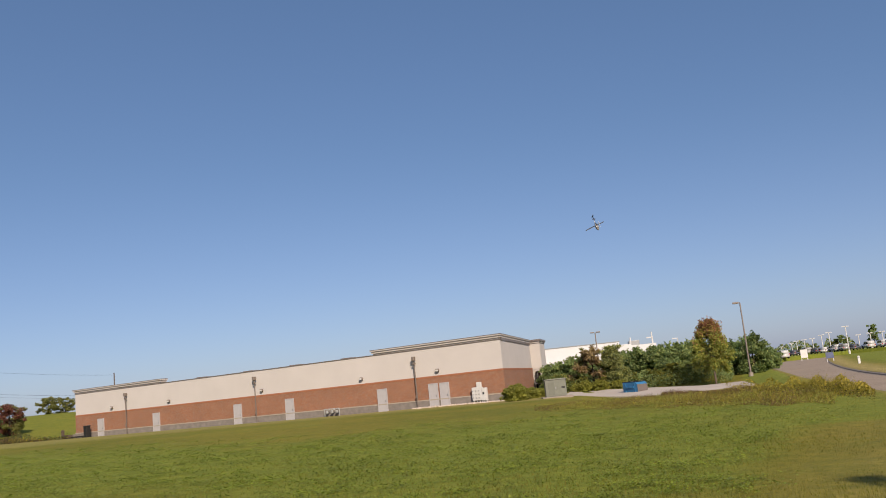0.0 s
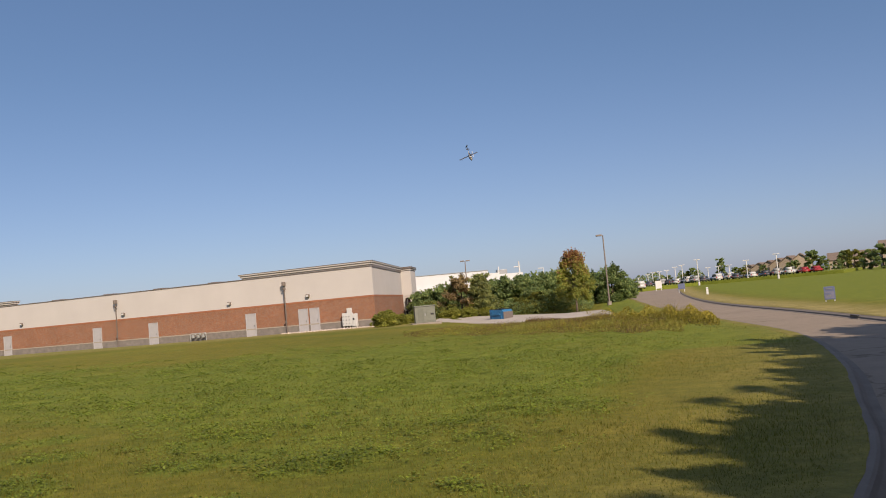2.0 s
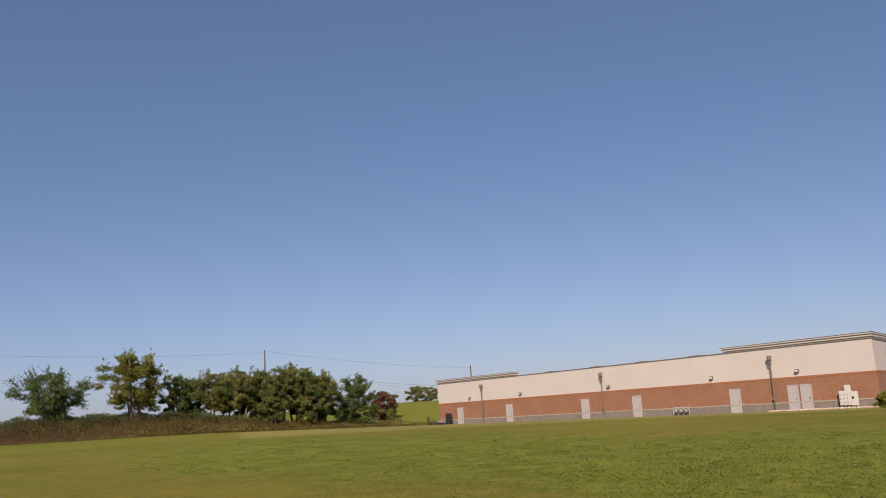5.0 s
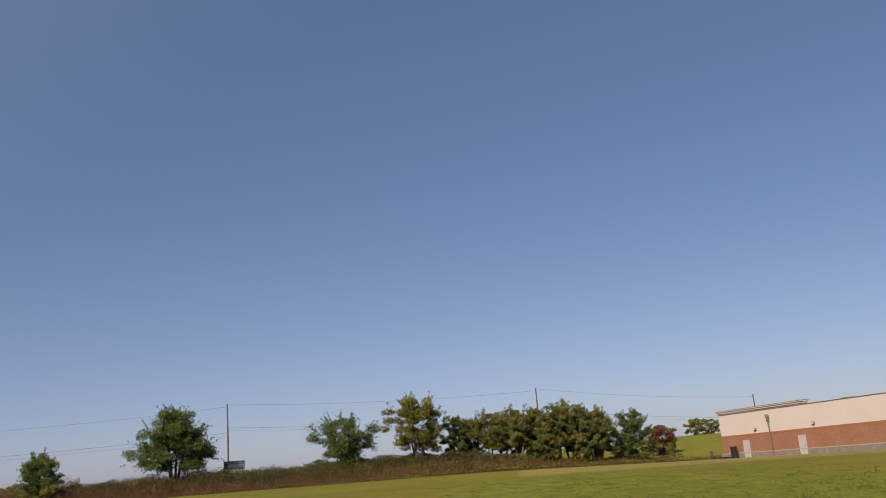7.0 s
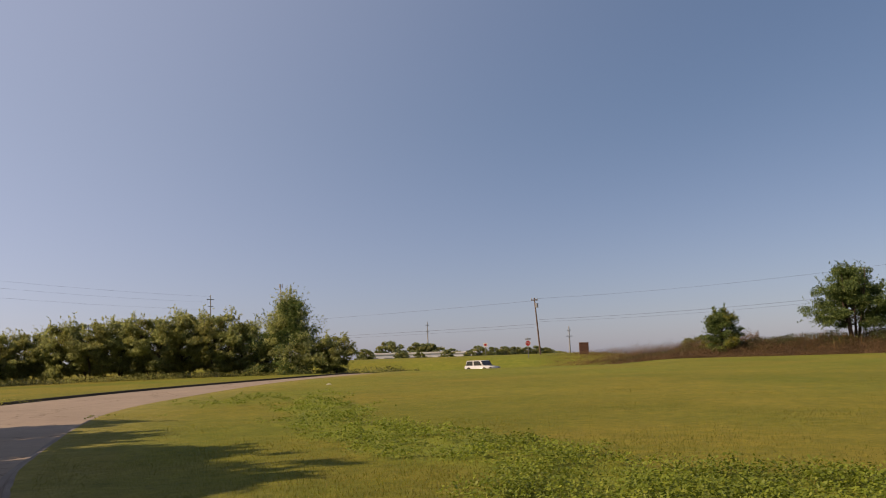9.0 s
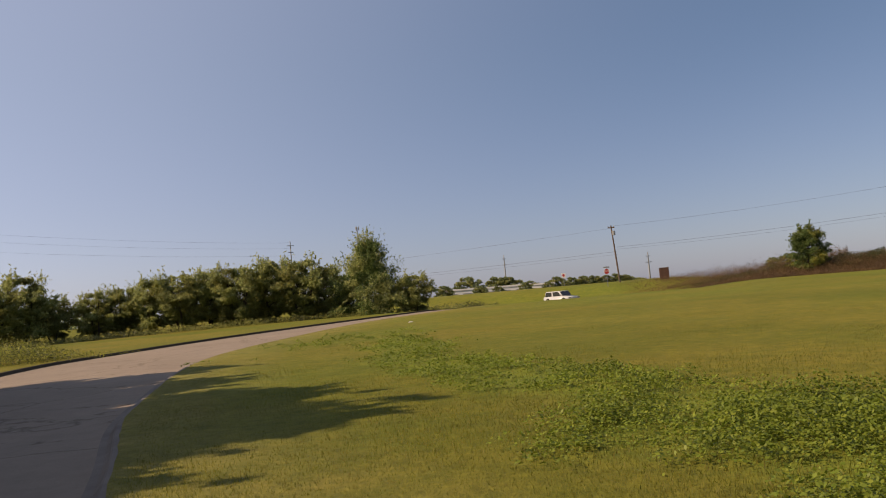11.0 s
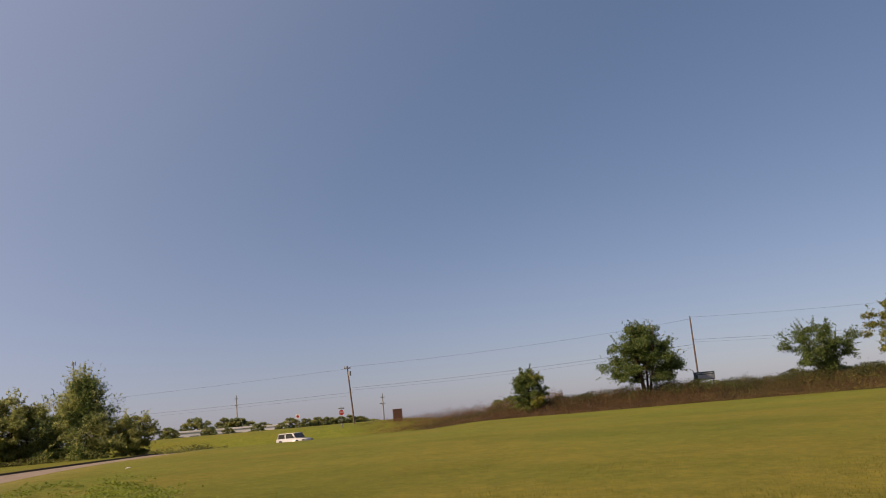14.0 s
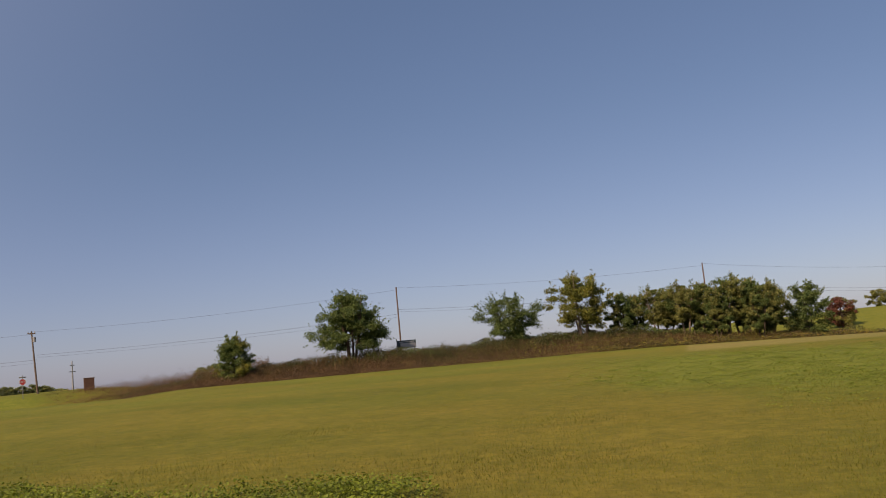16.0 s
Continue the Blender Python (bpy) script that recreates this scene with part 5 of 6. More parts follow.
for s in (-1, 1):
    part("head", boxes((min(0.1 * s, 0.6 * s), max(0.1 * s, 0.6 * s), -0.15, 0.15, 6.38, 6.52), bevel=0.03), M_BRONZE, e)


# large white building beyond the shrubs
def build_white_store():
    e = thing("white_warehouse", polar(0.0, 150, 0, 3), "large plain white warehouse with stepped flat roofs", "building")
    part("wall", boxes((-30, 5.4, 0, 40, -1, 6.9)), M_PANEL, e)
    part("wall", boxes((5.4, 12.4, 2, 40, -1, 6.05)), M_PANEL, e)
    part("recess", boxes((5.0, 7.4, -0.6, 2, -1, 6.3)), M_PANEL, e)
    part("band", boxes((-30, 5.45, -0.12, 0, 4.15, 4.35)), M_WHITE, e)
    part("canopy", boxes((-30, 5.5, -1.6, -0.12, 3.4, 3.9), bevel=0.05), M_WHITE, e)
    part("coping", boxes((-30.1, 5.5, -0.1, 40.1, 6.9, 7.02)), M_STEEL, e)
    part("rooftop_unit", boxes((8, 10, 8, 11, 6.05, 7.1), bevel=0.05), M_STEEL, e)
    for x, z in ((7.9, 7.6), (12.0, 8.3)):
        part("pipe", tubes(([(x, 4, 5.9), (x, 4, z)], 0.12), sides=8), M_WHITE, e)


build_white_store()
for turn, r, h in ((-4.4, 160, 7.4), (-6.1, 190, 7.6)):
    e = thing("parking_lamp", polar(turn, r, 0, 0), "white lamp post with an angled arm", "lamp post")
    part("pole", tubes(([(0, 0, -0.3), (0, 0, h)], 0.10), sides=8), M_WHITE, e)
    part("head", boxes((-1.2, 0.1, -0.2, 0.2, h - 0.05, h + 0.15), bevel=0.03), M_WHITE, e)


# ---------------------------------------------------------------- vehicles
def make_car(name, label, paint, kind="sedan", L=4.6, W=1.8, H=1.45, category="car", group=""):
    e = thing(name, Matrix.Identity(4), label, category, group)
    h = L / 2
    belt = H * 0.62 if kind != "suv" else H * 0.60
    body = [(-h, 0.42), (-h + 0.05, belt * 0.78), (-h + 0.35, belt * 0.95), (h - 1.15, belt), (h - 0.2, belt * 0.84), (h, belt * 0.62), (h, 0.32), (h - 0.1, 0.25), (-h + 0.1, 0.25)]
    if kind == "suv":
        body = [(-h, 0.45), (-h, belt), (h - 1.3, belt), (h - 0.2, belt * 0.88), (h, belt * 0.68), (h, 0.4), (h - 0.1, 0.3), (-h + 0.1, 0.3)]
    bm = prism(body, W)
    bmesh.ops.bevel(bm, geom=bm.edges[:], offset=0.06, segments=2, affect="EDGES")
    b = part("body", bm, paint, e, "", True)
    cab = {"sedan": [(-h + 0.55, belt - 0.03), (-h + 1.25, H), (0.35, H), (h - 1.25, belt - 0.03)],
           "suv": [(-h + 0.05, belt - 0.03), (-h + 0.35, H), (0.45, H), (h - 1.25, belt - 0.03)]}[kind]
    bm = prism(cab, W * 0.86)
    bmesh.ops.bevel(bm, geom=bm.edges[:], offset=0.05, segments=2, affect="EDGES")
    part("cabin", bm, paint, e, "", True)
    cx = [c[0] for c in cab]
    glass = [(cx[0] + (cx[1] - cx[0]) * 0.25 + 0.12, belt + 0.03), (cx[1] + 0.06, H - 0.09), (cx[2] - 0.05, H - 0.09), (cx[3] - (cx[3] - cx[2]) * 0.2 - 0.12, belt + 0.03)]
    part("side_window", prism(glass, W * 0.87), M_GLASS, e, "dark side glass")
    ws = [(cx[2] + 0.10, H - 0.06), (cx[2] + 0.16, H - 0.06), (cx[3] - 0.02, belt + 0.06), (cx[3] - 0.08, belt + 0.06)]
    part("windscreen", prism(ws, W * 0.74), M_GLASS, e)
    part("pillar", prism([(cx[1] + (cx[2] - cx[1]) * 0.48, belt), (cx[1] + (cx[2] - cx[1]) * 0.48, H - 0.05), (cx[1] + (cx[2] - cx[1]) * 0.55, H - 0.05), (cx[1] + (cx[2] - cx[1]) * 0.55, belt)], W * 0.885), paint, e)
    rad = 0.33 if kind == "sedan" else 0.39
    for x in (-h + 0.85, h - 0.9):
        for s in (-1, 1):
            yy = s * (W / 2 - 0.1)
            w = part("wheel", tubes(([(x, yy - 0.12, rad), (x, yy + 0.12, rad)], rad), sides=16), M_RUBBER, e)
            part("rim", tubes(([(x, yy + s * 0.10, rad), (x, yy + s * 0.135, rad)], rad * 0.6), sides=12), M_STEEL, w)
    for s in (-1, 1):
        part("headlight", boxes((h - 0.10, h + 0.01, s * W * 0.38 - 0.16, s * W * 0.38 + 0.16, belt * 0.66, belt * 0.80)), M_STEEL, e)
        part("tail_light", boxes((-h - 0.01, -h + 0.06, s * W * 0.40 - 0.12, s * W * 0.40 + 0.12, belt * 0.68, belt * 0.92)), M_SIGNRED, e)
    return e


suv = make_car("suv", "white sport utility car on the crossing road", M_CARWHITE, "suv", 4.7, 1.85, 1.60)
suv.matrix_world = polar(99.4, 97, 0.0, 50)


# cars for sale on the far lot
LOT = [("sedan", M_CARWHITE, "white car parked on the distant lot"), ("sedan", M_CARGREY, "dark grey car parked on the distant lot"),
       ("suv", M_CARSILVER, "silver sport utility car parked on the distant lot"), ("suv", M_CARWHITE, "white sport utility car parked on the distant lot"),
       ("sedan", M_CARRED, "red car parked on the distant lot")]
protos = [make_car("parked_car", lab, p, k, 4.6, 1.8, 1.45 if k == "sedan" else 1.75, group="cars on the distant lot") for k, p, lab in LOT]
places = [(-23.0, 205, 3), (-23.75, 205, 4), (-24.5, 204, 4), (-22.2, 206, 2), (-21.3, 207, 1), (-20.4, 208, 0), (-19.5, 208, 1), (-18.9, 210, 3), (-18.1, 210, 3), (-17.3, 212, 1),
          (-16.6, 213, 2), (-16.1, 215, 3), (-15.5, 217, 0), (-14.9, 218, 1), (-14.3, 220, 2), (-13.6, 222, 1), (-12.75, 180, 3)]
used = set()
for i, (turn, r, k) in enumerate(places):
    m = polar(turn, r, 0.75 if r > 190 else 0.5, turn + 90 + (20 if i % 3 else -15))
    if k in used:
        copy_thing(protos[k], m)
    else:
        used.add(k)
        protos[k].matrix_world = m


def build_lot_lamps():
    for i, (turn, top, r) in enumerate(((-16.92, 1.33, 200), (-20.18, 0.96, 205), (-22.15, 1.20, 195), (-15.86, 1.05, 215), (-15.38, 0.94, 225), (-14.80, 0.77, 235), (-14.28, 0.74, 245),
                                        (-13.80, 0.71, 255), (-13.47, 0.59, 270), (-18.31, 0.74, 230), (-19.02, 0.74, 228), (-12.81, 0.42, 300), (-17.6, 0.70, 240))):
        h = 1.7 + r * math.tan(radians(top))
        e = thing("lot_lamp", polar(turn, r, 0.0, turn), "white lamp post with a double head on the car lot", "lamp post", "lamps on the car lot")
        part("pole", tubes(([(0, 0, -0.3), (0, 0, h)], 0.11), sides=8), M_WHITE, e)
        part("base", tubes(([(0, 0, -0.3), (0, 0, 0.9)], 0.24), sides=8), M_WHITE, e)
        for s in (-1, 1):
            part("head", boxes((min(0.1 * s, 0.75 * s), max(0.1 * s, 0.75 * s), -0.2, 0.2, h - 0.1, h + 0.1), bevel=0.03), M_WHITE, e)


build_lot_lamps()


# bank of ground under the lot
bm = bmesh.new()
pl = [(-11.5, 172), (-11.8, 320), (-27.5, 260), (-26.2, 196), (-22, 200), (-17, 206)]
f = bm.faces.new([bm.verts.new((*spread(-r * math.sin(radians(a)), r * math.cos(radians(a))), 0.74)) for a, r in pl])
ex = bmesh.ops.extrude_face_region(bm, geom=[f])
bmesh.ops.translate(bm, verts=[q for q in ex["geom"] if isinstance(q, bmesh.types.BMVert)], vec=(0, 0, -1.5))
bmesh.ops.recalc_face_normals(bm, faces=bm.faces[:])
lot = tagged(obj("car_lot", bm, M_GROUND), "raised grassy lot of a distant car dealer", "pavement", kind="structure")
lot.data.attributes.new("clover", "FLOAT", "POINT").data.foreach_set("value", [0.95] * len(lot.data.vertices))


# ---------------------------------------------------------------- distant houses and woods
def house(turn, r, w, d, eave, ridge, face, label):
    e = thing("house", polar(turn, r, 0, face), label, "house", "row of houses")
    part("wall", boxes((-w / 2, w / 2, -d / 2, d / 2, -1, eave)), M_SIDING, e)
    bm = prism([(-d / 2 - 0.4, eave), (0, ridge), (d / 2 + 0.4, eave), (d / 2 + 0.3, eave - 0.2), (0, ridge - 0.25), (-d / 2 - 0.3, eave - 0.2)], w + 0.7)
    bmesh.ops.rotate(bm, verts=bm.verts[:], cent=(0, 0, 0), matrix=Matrix.Rotation(radians(90), 3, "Z"))
    part("roof", bm, M_ROOF, e)
    bm = prism([(-d / 2, eave - 0.05), (0, ridge - 0.3), (d / 2, eave - 0.05)], w * 0.985)
    bmesh.ops.rotate(bm, verts=bm.verts[:], cent=(0, 0, 0), matrix=Matrix.Rotation(radians(90), 3, "Z"))
    part("gable", bm, M_SIDING, e)
    n = max(2, int(w / 3.2))
    for i in range(n):
        x = -w / 2 + (i + 0.5) * w / n
        for z in (1.0, 3.4):
            if z + 1.2 < eave:
                q = part("window", boxes((x - 0.5, x + 0.5, -d / 2 - 0.05, -d / 2 + 0.05, z, z + 1.2)), M_GLASS, e)
                part("frame", boxes((x - 0.62, x + 0.62, -d / 2 - 0.03, -d / 2 + 0.03, z - 0.12, z + 1.32)), M_WHITE, q)
        part("dormer", boxes((x - 0.7, x + 0.7, -d * 0.33, -d * 0.1, eave - 0.1, eave + 1.0)), M_ROOF, e)
    return e


for k in range(6):
    house(-20.6 - 0.62 * k, 292 - 3 * k, 7.5, 6.0, 3.1 + 0.28 * k, 4.9 + 0.42 * k, 50 if k != 5 else 62, "brown-roofed gabled townhouse beyond the car lot")
house(-26.8, 320, 16, 10, 4.0, 6.8, -25, "long brown-roofed house among trees")
house(-29.6, 262, 10, 9, 5.4, 8.2, -25, "tan house behind trees on the meadow's edge")
t_pine = make_tree("pine_tree", "dark pine rising behind the car lot", 7.0, 4.2, M_LEAFBLUE, 51, 1200, 0.4, 0.15, 0.3, 12, "oval", category="tree")
stand(t_pine, -18.5, 262, 1.05, 0, 0.6)
t_rt = make_tree("tree", "dark green tree at the edge of the far meadow", 7.2, 6.0, [M_LEAFBLUE, M_LEAFOLIVE], 52, 2200, 0.42, 0.16, 0.1, 14, "oval", group="trees at the far meadow")
t_rty = make_tree("tree", "yellow-green tree at the edge of the far meadow", 6.4, 7.0, M_LEAFYEL, 53, 1500, 0.42, 0.16, 0.1, 14, "round", group="trees at the far meadow")
for src, turn, r, s, sp in ((t_rt, -24.4, 240, 1.0, 0), (t_rt, -25.0, 236, 0.72, 60), (t_rt, -25.9, 250, 0.55, 90), (t_rty, -26.9, 262, 1.05, 0), (t_rt, -26.3, 275, 0.95, 140), (t_rt, -27.9, 230, 0.8, 200),
                            (t_rt, -28.6, 225, 0.95, 250), (t_rt, -29.6, 225, 1.28, 20), (t_rt, -30.4, 215, 1.2, 80), (t_rt, -31.4, 215, 1.2, 130), (t_rt, -27.4, 250, 0.5, 10), (t_rty, -19.9, 250, 0.62, 0),
                            (t_rt, -19.4, 255, 0.62, 40), (t_rt, -16.5, 245, 0.75, 80), (t_rty, -16.0, 250, 0.6, 120), (t_rt, -21.2, 250, 0.6, 160), (t_rt, -22.9, 245, 0.6, 160), (t_rt, -14.9, 270, 0.55, 60),
                            (t_rt, -13.9, 280, 0.5, 160), (t_rty, -11.9, 150, 0.5, 60), (t_rt, -23.3, 262, 0.7, 20)):
    stand(src, turn, r, s, sp)


def far_woods(name, label, t0, t1, r0, r1, n, h, seed, mats):
    g = np.random.default_rng(seed)
    turn = np.radians(g.uniform(t0, t1, n))
    r = g.uniform(r0, r1, n)
    x, y = spread(-r * np.sin(turn), r * np.cos(turn))
    hump = h * (0.55 + 0.45 * np.sin(turn * 180 + 2.2 * np.sin(turn * 67)))
    z = land(x, y) + hump * g.random(n) ** 0.7
    v, f = cards(np.stack([x, y, z], 1), 0.7, g, 0.2, 1.3)
    idx = g.integers(0, len(mats), n)
    return tagged(arrays(name, v, f, mats, None, "", idx), label, "woods", kind="stuff")


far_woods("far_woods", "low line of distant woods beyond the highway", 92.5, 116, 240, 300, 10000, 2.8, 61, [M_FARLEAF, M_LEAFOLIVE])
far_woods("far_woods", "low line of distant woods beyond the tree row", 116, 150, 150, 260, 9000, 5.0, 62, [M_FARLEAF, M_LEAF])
far_woods("far_woods", "low line of distant woods behind the car lot", -34, -11, 330, 420, 8000, 6.0, 63, [M_LEAFBLUE, M_LEAF, M_LEAFOLIVE])
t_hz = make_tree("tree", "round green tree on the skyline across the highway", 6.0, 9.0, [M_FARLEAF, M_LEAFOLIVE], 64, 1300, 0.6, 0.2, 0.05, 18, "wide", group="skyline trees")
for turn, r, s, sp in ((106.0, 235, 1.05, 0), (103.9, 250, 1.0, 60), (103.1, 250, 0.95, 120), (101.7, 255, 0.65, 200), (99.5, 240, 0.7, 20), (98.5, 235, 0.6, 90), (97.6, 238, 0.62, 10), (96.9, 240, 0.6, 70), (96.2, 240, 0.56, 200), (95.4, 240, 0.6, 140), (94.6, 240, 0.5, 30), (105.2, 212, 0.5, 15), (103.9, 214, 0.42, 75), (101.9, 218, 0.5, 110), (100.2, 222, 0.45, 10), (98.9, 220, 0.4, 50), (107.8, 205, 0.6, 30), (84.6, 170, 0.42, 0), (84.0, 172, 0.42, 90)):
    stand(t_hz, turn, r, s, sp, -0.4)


def low_store(turn, r, w, h, label):
    e = thing("low_warehouse", polar(turn, r, -0.3, turn), label, "building", "distant warehouses")
    part("wall", boxes((-w / 2, w / 2, -4, 4, -1, h)), M_PANEL, e)
    part("roof", boxes((-w / 2 - 0.2, w / 2 + 0.2, -4.2, 4.2, h, h + 0.5), bevel=0.05), M_WHITE, e)
    for i in range(int(w / 4)):
        x = -w / 2 + 2 + 4 * i
        part("door", boxes((x - 1.2, x + 1.2, -4.08, -3.98, 0, h * 0.6)), M_STEEL, e)


low_store(106.6, 225, 9, 2.1, "low pale warehouse in the distance")
low_store(103.2, 225, 13, 2.0, "low pale warehouse with dock doors in the distance")
low_store(100.9, 240, 9, 2.0, "low pale warehouse in the distance")
low_store(110.8, 180, 6, 1.9, "low pale building behind the tree row")
low_store(118.0, 140, 16, 1.7, "low pale building seen between tree trunks")


# ---------------------------------------------------------------- poles, wires, masts, signs
def power_pole(turn, r, top, label, lean=0.0, crossarm=True):
    m = polar(turn, r, 0, turn)
    z0 = m.translation.z
    h = top - z0
    e = thing("power_pole", m, label, "power pole", "power poles along the highway")
    part("pole", tubes(([(0, 0, -0.8), (lean * h, 0, h)], [0.13, 0.09]), sides=10), M_POLE, e)
    if crossarm:
        part("crossarm", boxes((lean * h - 0.45, lean * h + 0.45, -0.06, 0.06, h - 0.35, h - 0.22)), M_POLE, e)
        for x in (-0.38, 0.38):
            part("insulator", tubes(([(lean * h + x, 0, h - 0.22), (lean * h + x, 0, h - 0.02)], 0.05), sides=8), M_STEEL, e)
        part("transformer", tubes(([(lean * h + 0.3, -0.1, h - 1.35), (lean * h + 0.3, -0.1, h - 0.75)], 0.2), sides=12), M_STEEL, e)
    return m.translation + Vector((0, 0, 0)), h


P1, h1 = power_pole(95.1, 108, 1.7 + 108 * math.tan(radians(4.5)), "leaning timber power pole beside the stop sign", -0.07)
P2, h2 = power_pole(70.5, 104, 1.7 + 104 * math.tan(radians(5.7)), "slim timber power pole behind the weedy bank", 0.0, False)
P3, h3 = power_pole(48.4, 112, 1.7 + 112 * math.tan(radians(5.15)), "timber power pole behind the roadside trees", 0.0, False)
P4, h4 = power_pole(33.6, 135, 1.7 + 135 * math.tan(radians(3.25)), "slim pole rising behind the building", 0.0, False)
P0, h0 = power_pole(124.5, 175, 1.7 + 175 * math.tan(radians(3.0)), "timber power pole behind the tree row", 0.0, True)


def wire(a, b, sag, radius=0.010):
    a, b = Vector(a), Vector(b)
    pts = []
    for i in range(17):
        s = i / 16
        p = a.lerp(b, s)
        p.z -= sag * 4 * s * (1 - s)
        pts.append(p)
    bm = tubes((pts, radius), sides=5)
    tagged(obj("power_line", bm, M_WIRE), "thin black power line strung between the poles", "cable", "power lines")


def top_of(p, h, down):
    return (p.x, p.y, p.z + h - down)


for (pa, ha), (pb, hb) in (((P0, h0), (P1, h1)), ((P1, h1), (P2, h2)), ((P2, h2), (P3, h3)), ((P3, h3), (P4, h4))):
    wire(top_of(pa, ha, 0.1), top_of(pb, hb, 0.35), 0.5)
    wire(top_of(pa, ha, 3.0), top_of(pb, hb, 3.6), 0.4, 0.013)
    wire(top_of(pa, ha, 3.3), top_of(pb, hb, 4.0), 0.45, 0.008)


def mast(turn, r, top, label, arms):
    m = polar(turn, r, 0, turn + 30)
    h = top - m.translation.z
    e = thing("transmission_pole", m, label, "power pole", "distant transmission poles")
    part("pole", tubes(([(0, 0, -1), (0, 0, h)], [0.32, 0.14]), sides=8), M_STEEL, e)
    for z, w in arms:
        part("arm", boxes((-w, w, -0.08, 0.08, h - z - 0.1, h - z + 0.1)), M_STEEL, e)


mast(118.8, 240, 1.7 + 240 * math.tan(radians(5.35)), "tall steel transmission pole beyond the tree row", ((1.4, 1.2), (3.4, 0.9)))
mast(103.3, 260, 1.7 + 260 * math.tan(radians(3.06)), "slim steel transmission pole on the skyline", ((1.2, 0.7), (3.2, 0.7)))
mast(93.0, 240, 1.7 + 240 * math.tan(radians(2.35)), "slim steel transmission pole on the skyline", ((1.2, 0.7), (3.0, 1.0)))
m0 = polar(118.8, 240).translation
m1 = polar(153.0, 175).translation
mast(153.0, 175, 1.7 + 175 * math.tan(radians(8.6)), "tall steel transmission pole beyond the tree row", ((1.4, 1.2), (3.4, 0.9)))
for low in (0.5, 2.2, 4.4):
    wire((m0.x, m0.y, 1.7 + 240 * math.tan(radians(5.35)) - low), (m1.x, m1.y, 1.7 + 175 * math.tan(radians(8.6)) - low), 1.6, 0.012)
e = thing("radio_tower", polar(113.9, 230, 0, 0), "slim telecom tower rising behind the pyramid tree", "tower")
ht = 1.7 + 230 * math.tan(radians(5.35))
part("pole", tubes(([(0, 0, -1), (0, 0, ht)], [0.28, 0.16]), sides=8), M_STEEL, e)
for k in range(3):
    a = k * math.tau / 3
    part("antenna", boxes((math.cos(a) * 0.5 - 0.12, math.cos(a) * 0.5 + 0.12, math.sin(a) * 0.5 - 0.10, math.sin(a) * 0.5 + 0.10, ht - 1.0, ht + 0.1), bevel=0.03), M_STEEL, e)


def stop_sign(turn, r, h, label, size=0.38):
    m = polar(turn, r, 0, turn + 4)
    e = thing("stop_sign", m, label, "road sign")
    part("post", boxes((-0.04, 0.04, -0.03, 0.03, -0.4, h + 0.75)), M_STEEL, e)
    bm = bmesh.new()
    def octagon(y, rad):
        return [bm.verts.new((rad * math.cos(math.pi / 8 + k * math.pi / 4), y, h + rad * math.sin(math.pi / 8 + k * math.pi / 4))) for k in range(8)]
    bm.faces.new(octagon(-0.045, size))
    ex = bmesh.ops.extrude_face_region(bm, geom=bm.faces[:])
    bmesh.ops.translate(bm, verts=[q for q in ex["geom"] if isinstance(q, bmesh.types.BMVert)], vec=(0, 0.012, 0))
    bmesh.ops.recalc_face_normals(bm, faces=bm.faces[:])
    pl = part("plate", bm, M_SIGNRED, e, "red octagon plate")
    bm = bmesh.new()
    a, b = octagon(-0.05, size), octagon(-0.05, size * 0.92)
    for k in range(8):
        bm.faces.new((a[k], a[(k + 1) % 8], b[(k + 1) % 8], b[k]))
    part("border", bm, M_WHITE, pl)
    t = bpy.data.curves.new("word", "FONT")
    t.body, t.size, t.align_x, t.align_y, t.extrude = "STOP", size * 0.85, "CENTER", "CENTER", 0.002
    t.materials.append(M_WHITE)
    w = new("lettering", t)
    w.parent = pl
    w.matrix_parent_inverse = Matrix.Identity(4)
    w.matrix_basis = pose(0, -0.055, h, 90, 0, 0)
    part("street_blade", boxes((-0.38, 0.38, -0.015, 0.015, h + 0.48, h + 0.62)), M_UTIL, e, "narrow green street name plate")
    part("street_blade", boxes((-0.015, 0.015, -0.38, 0.38, h + 0.63, h + 0.77)), M_UTIL, e)


stop_sign(96.0, 104, 1.95, "red stop sign on a steel post at the crossing")
e = thing("road_sign", polar(99.1, 122, 0, 100), "small white and red road sign on a post", "road sign")
part("post", boxes((-0.04, 0.04, -0.03, 0.03, -0.4, 2.0)), M_STEEL, e)
part("plate", boxes((-0.32, 0.32, -0.05, -0.03, 1.3, 2.0), bevel=0.005), M_WHITE, e)
part("symbol", tubes(([(0, -0.054, 1.68), (0, -0.05, 1.68)], 0.2), sides=16), M_SIGNRED, e)

e = thing("brick_sign_block", polar(92.0, 106, -0.1, 96), "squat rust-brown block standing in dry weeds", "sign base")
part("block", boxes((-0.60, 0.60, -0.4, 0.4, -0.5, 1.55), bevel=0.03), M_RUST, e)
part("cap", boxes((-0.64, 0.64, -0.44, 0.44, 1.55, 1.63), bevel=0.02), M_CAP, e)

m = polar(70.1, 97, 0, 74)
e = thing("billboard_sign", m, "dark teal and white board sign standing in weeds", "sign")
zb = 1.7 + 97 * math.tan(radians(1.22)) - m.translation.z
part("board", boxes((-1.2, 1.2, -0.06, 0.06, zb, zb + 0.95), bevel=0.02), M_TEAL, e)
part("face_panel", boxes((-0.75, 1.14, -0.075, -0.062, zb + 0.08, zb + 0.60)), M_STEEL, e, "pale panel on the board")
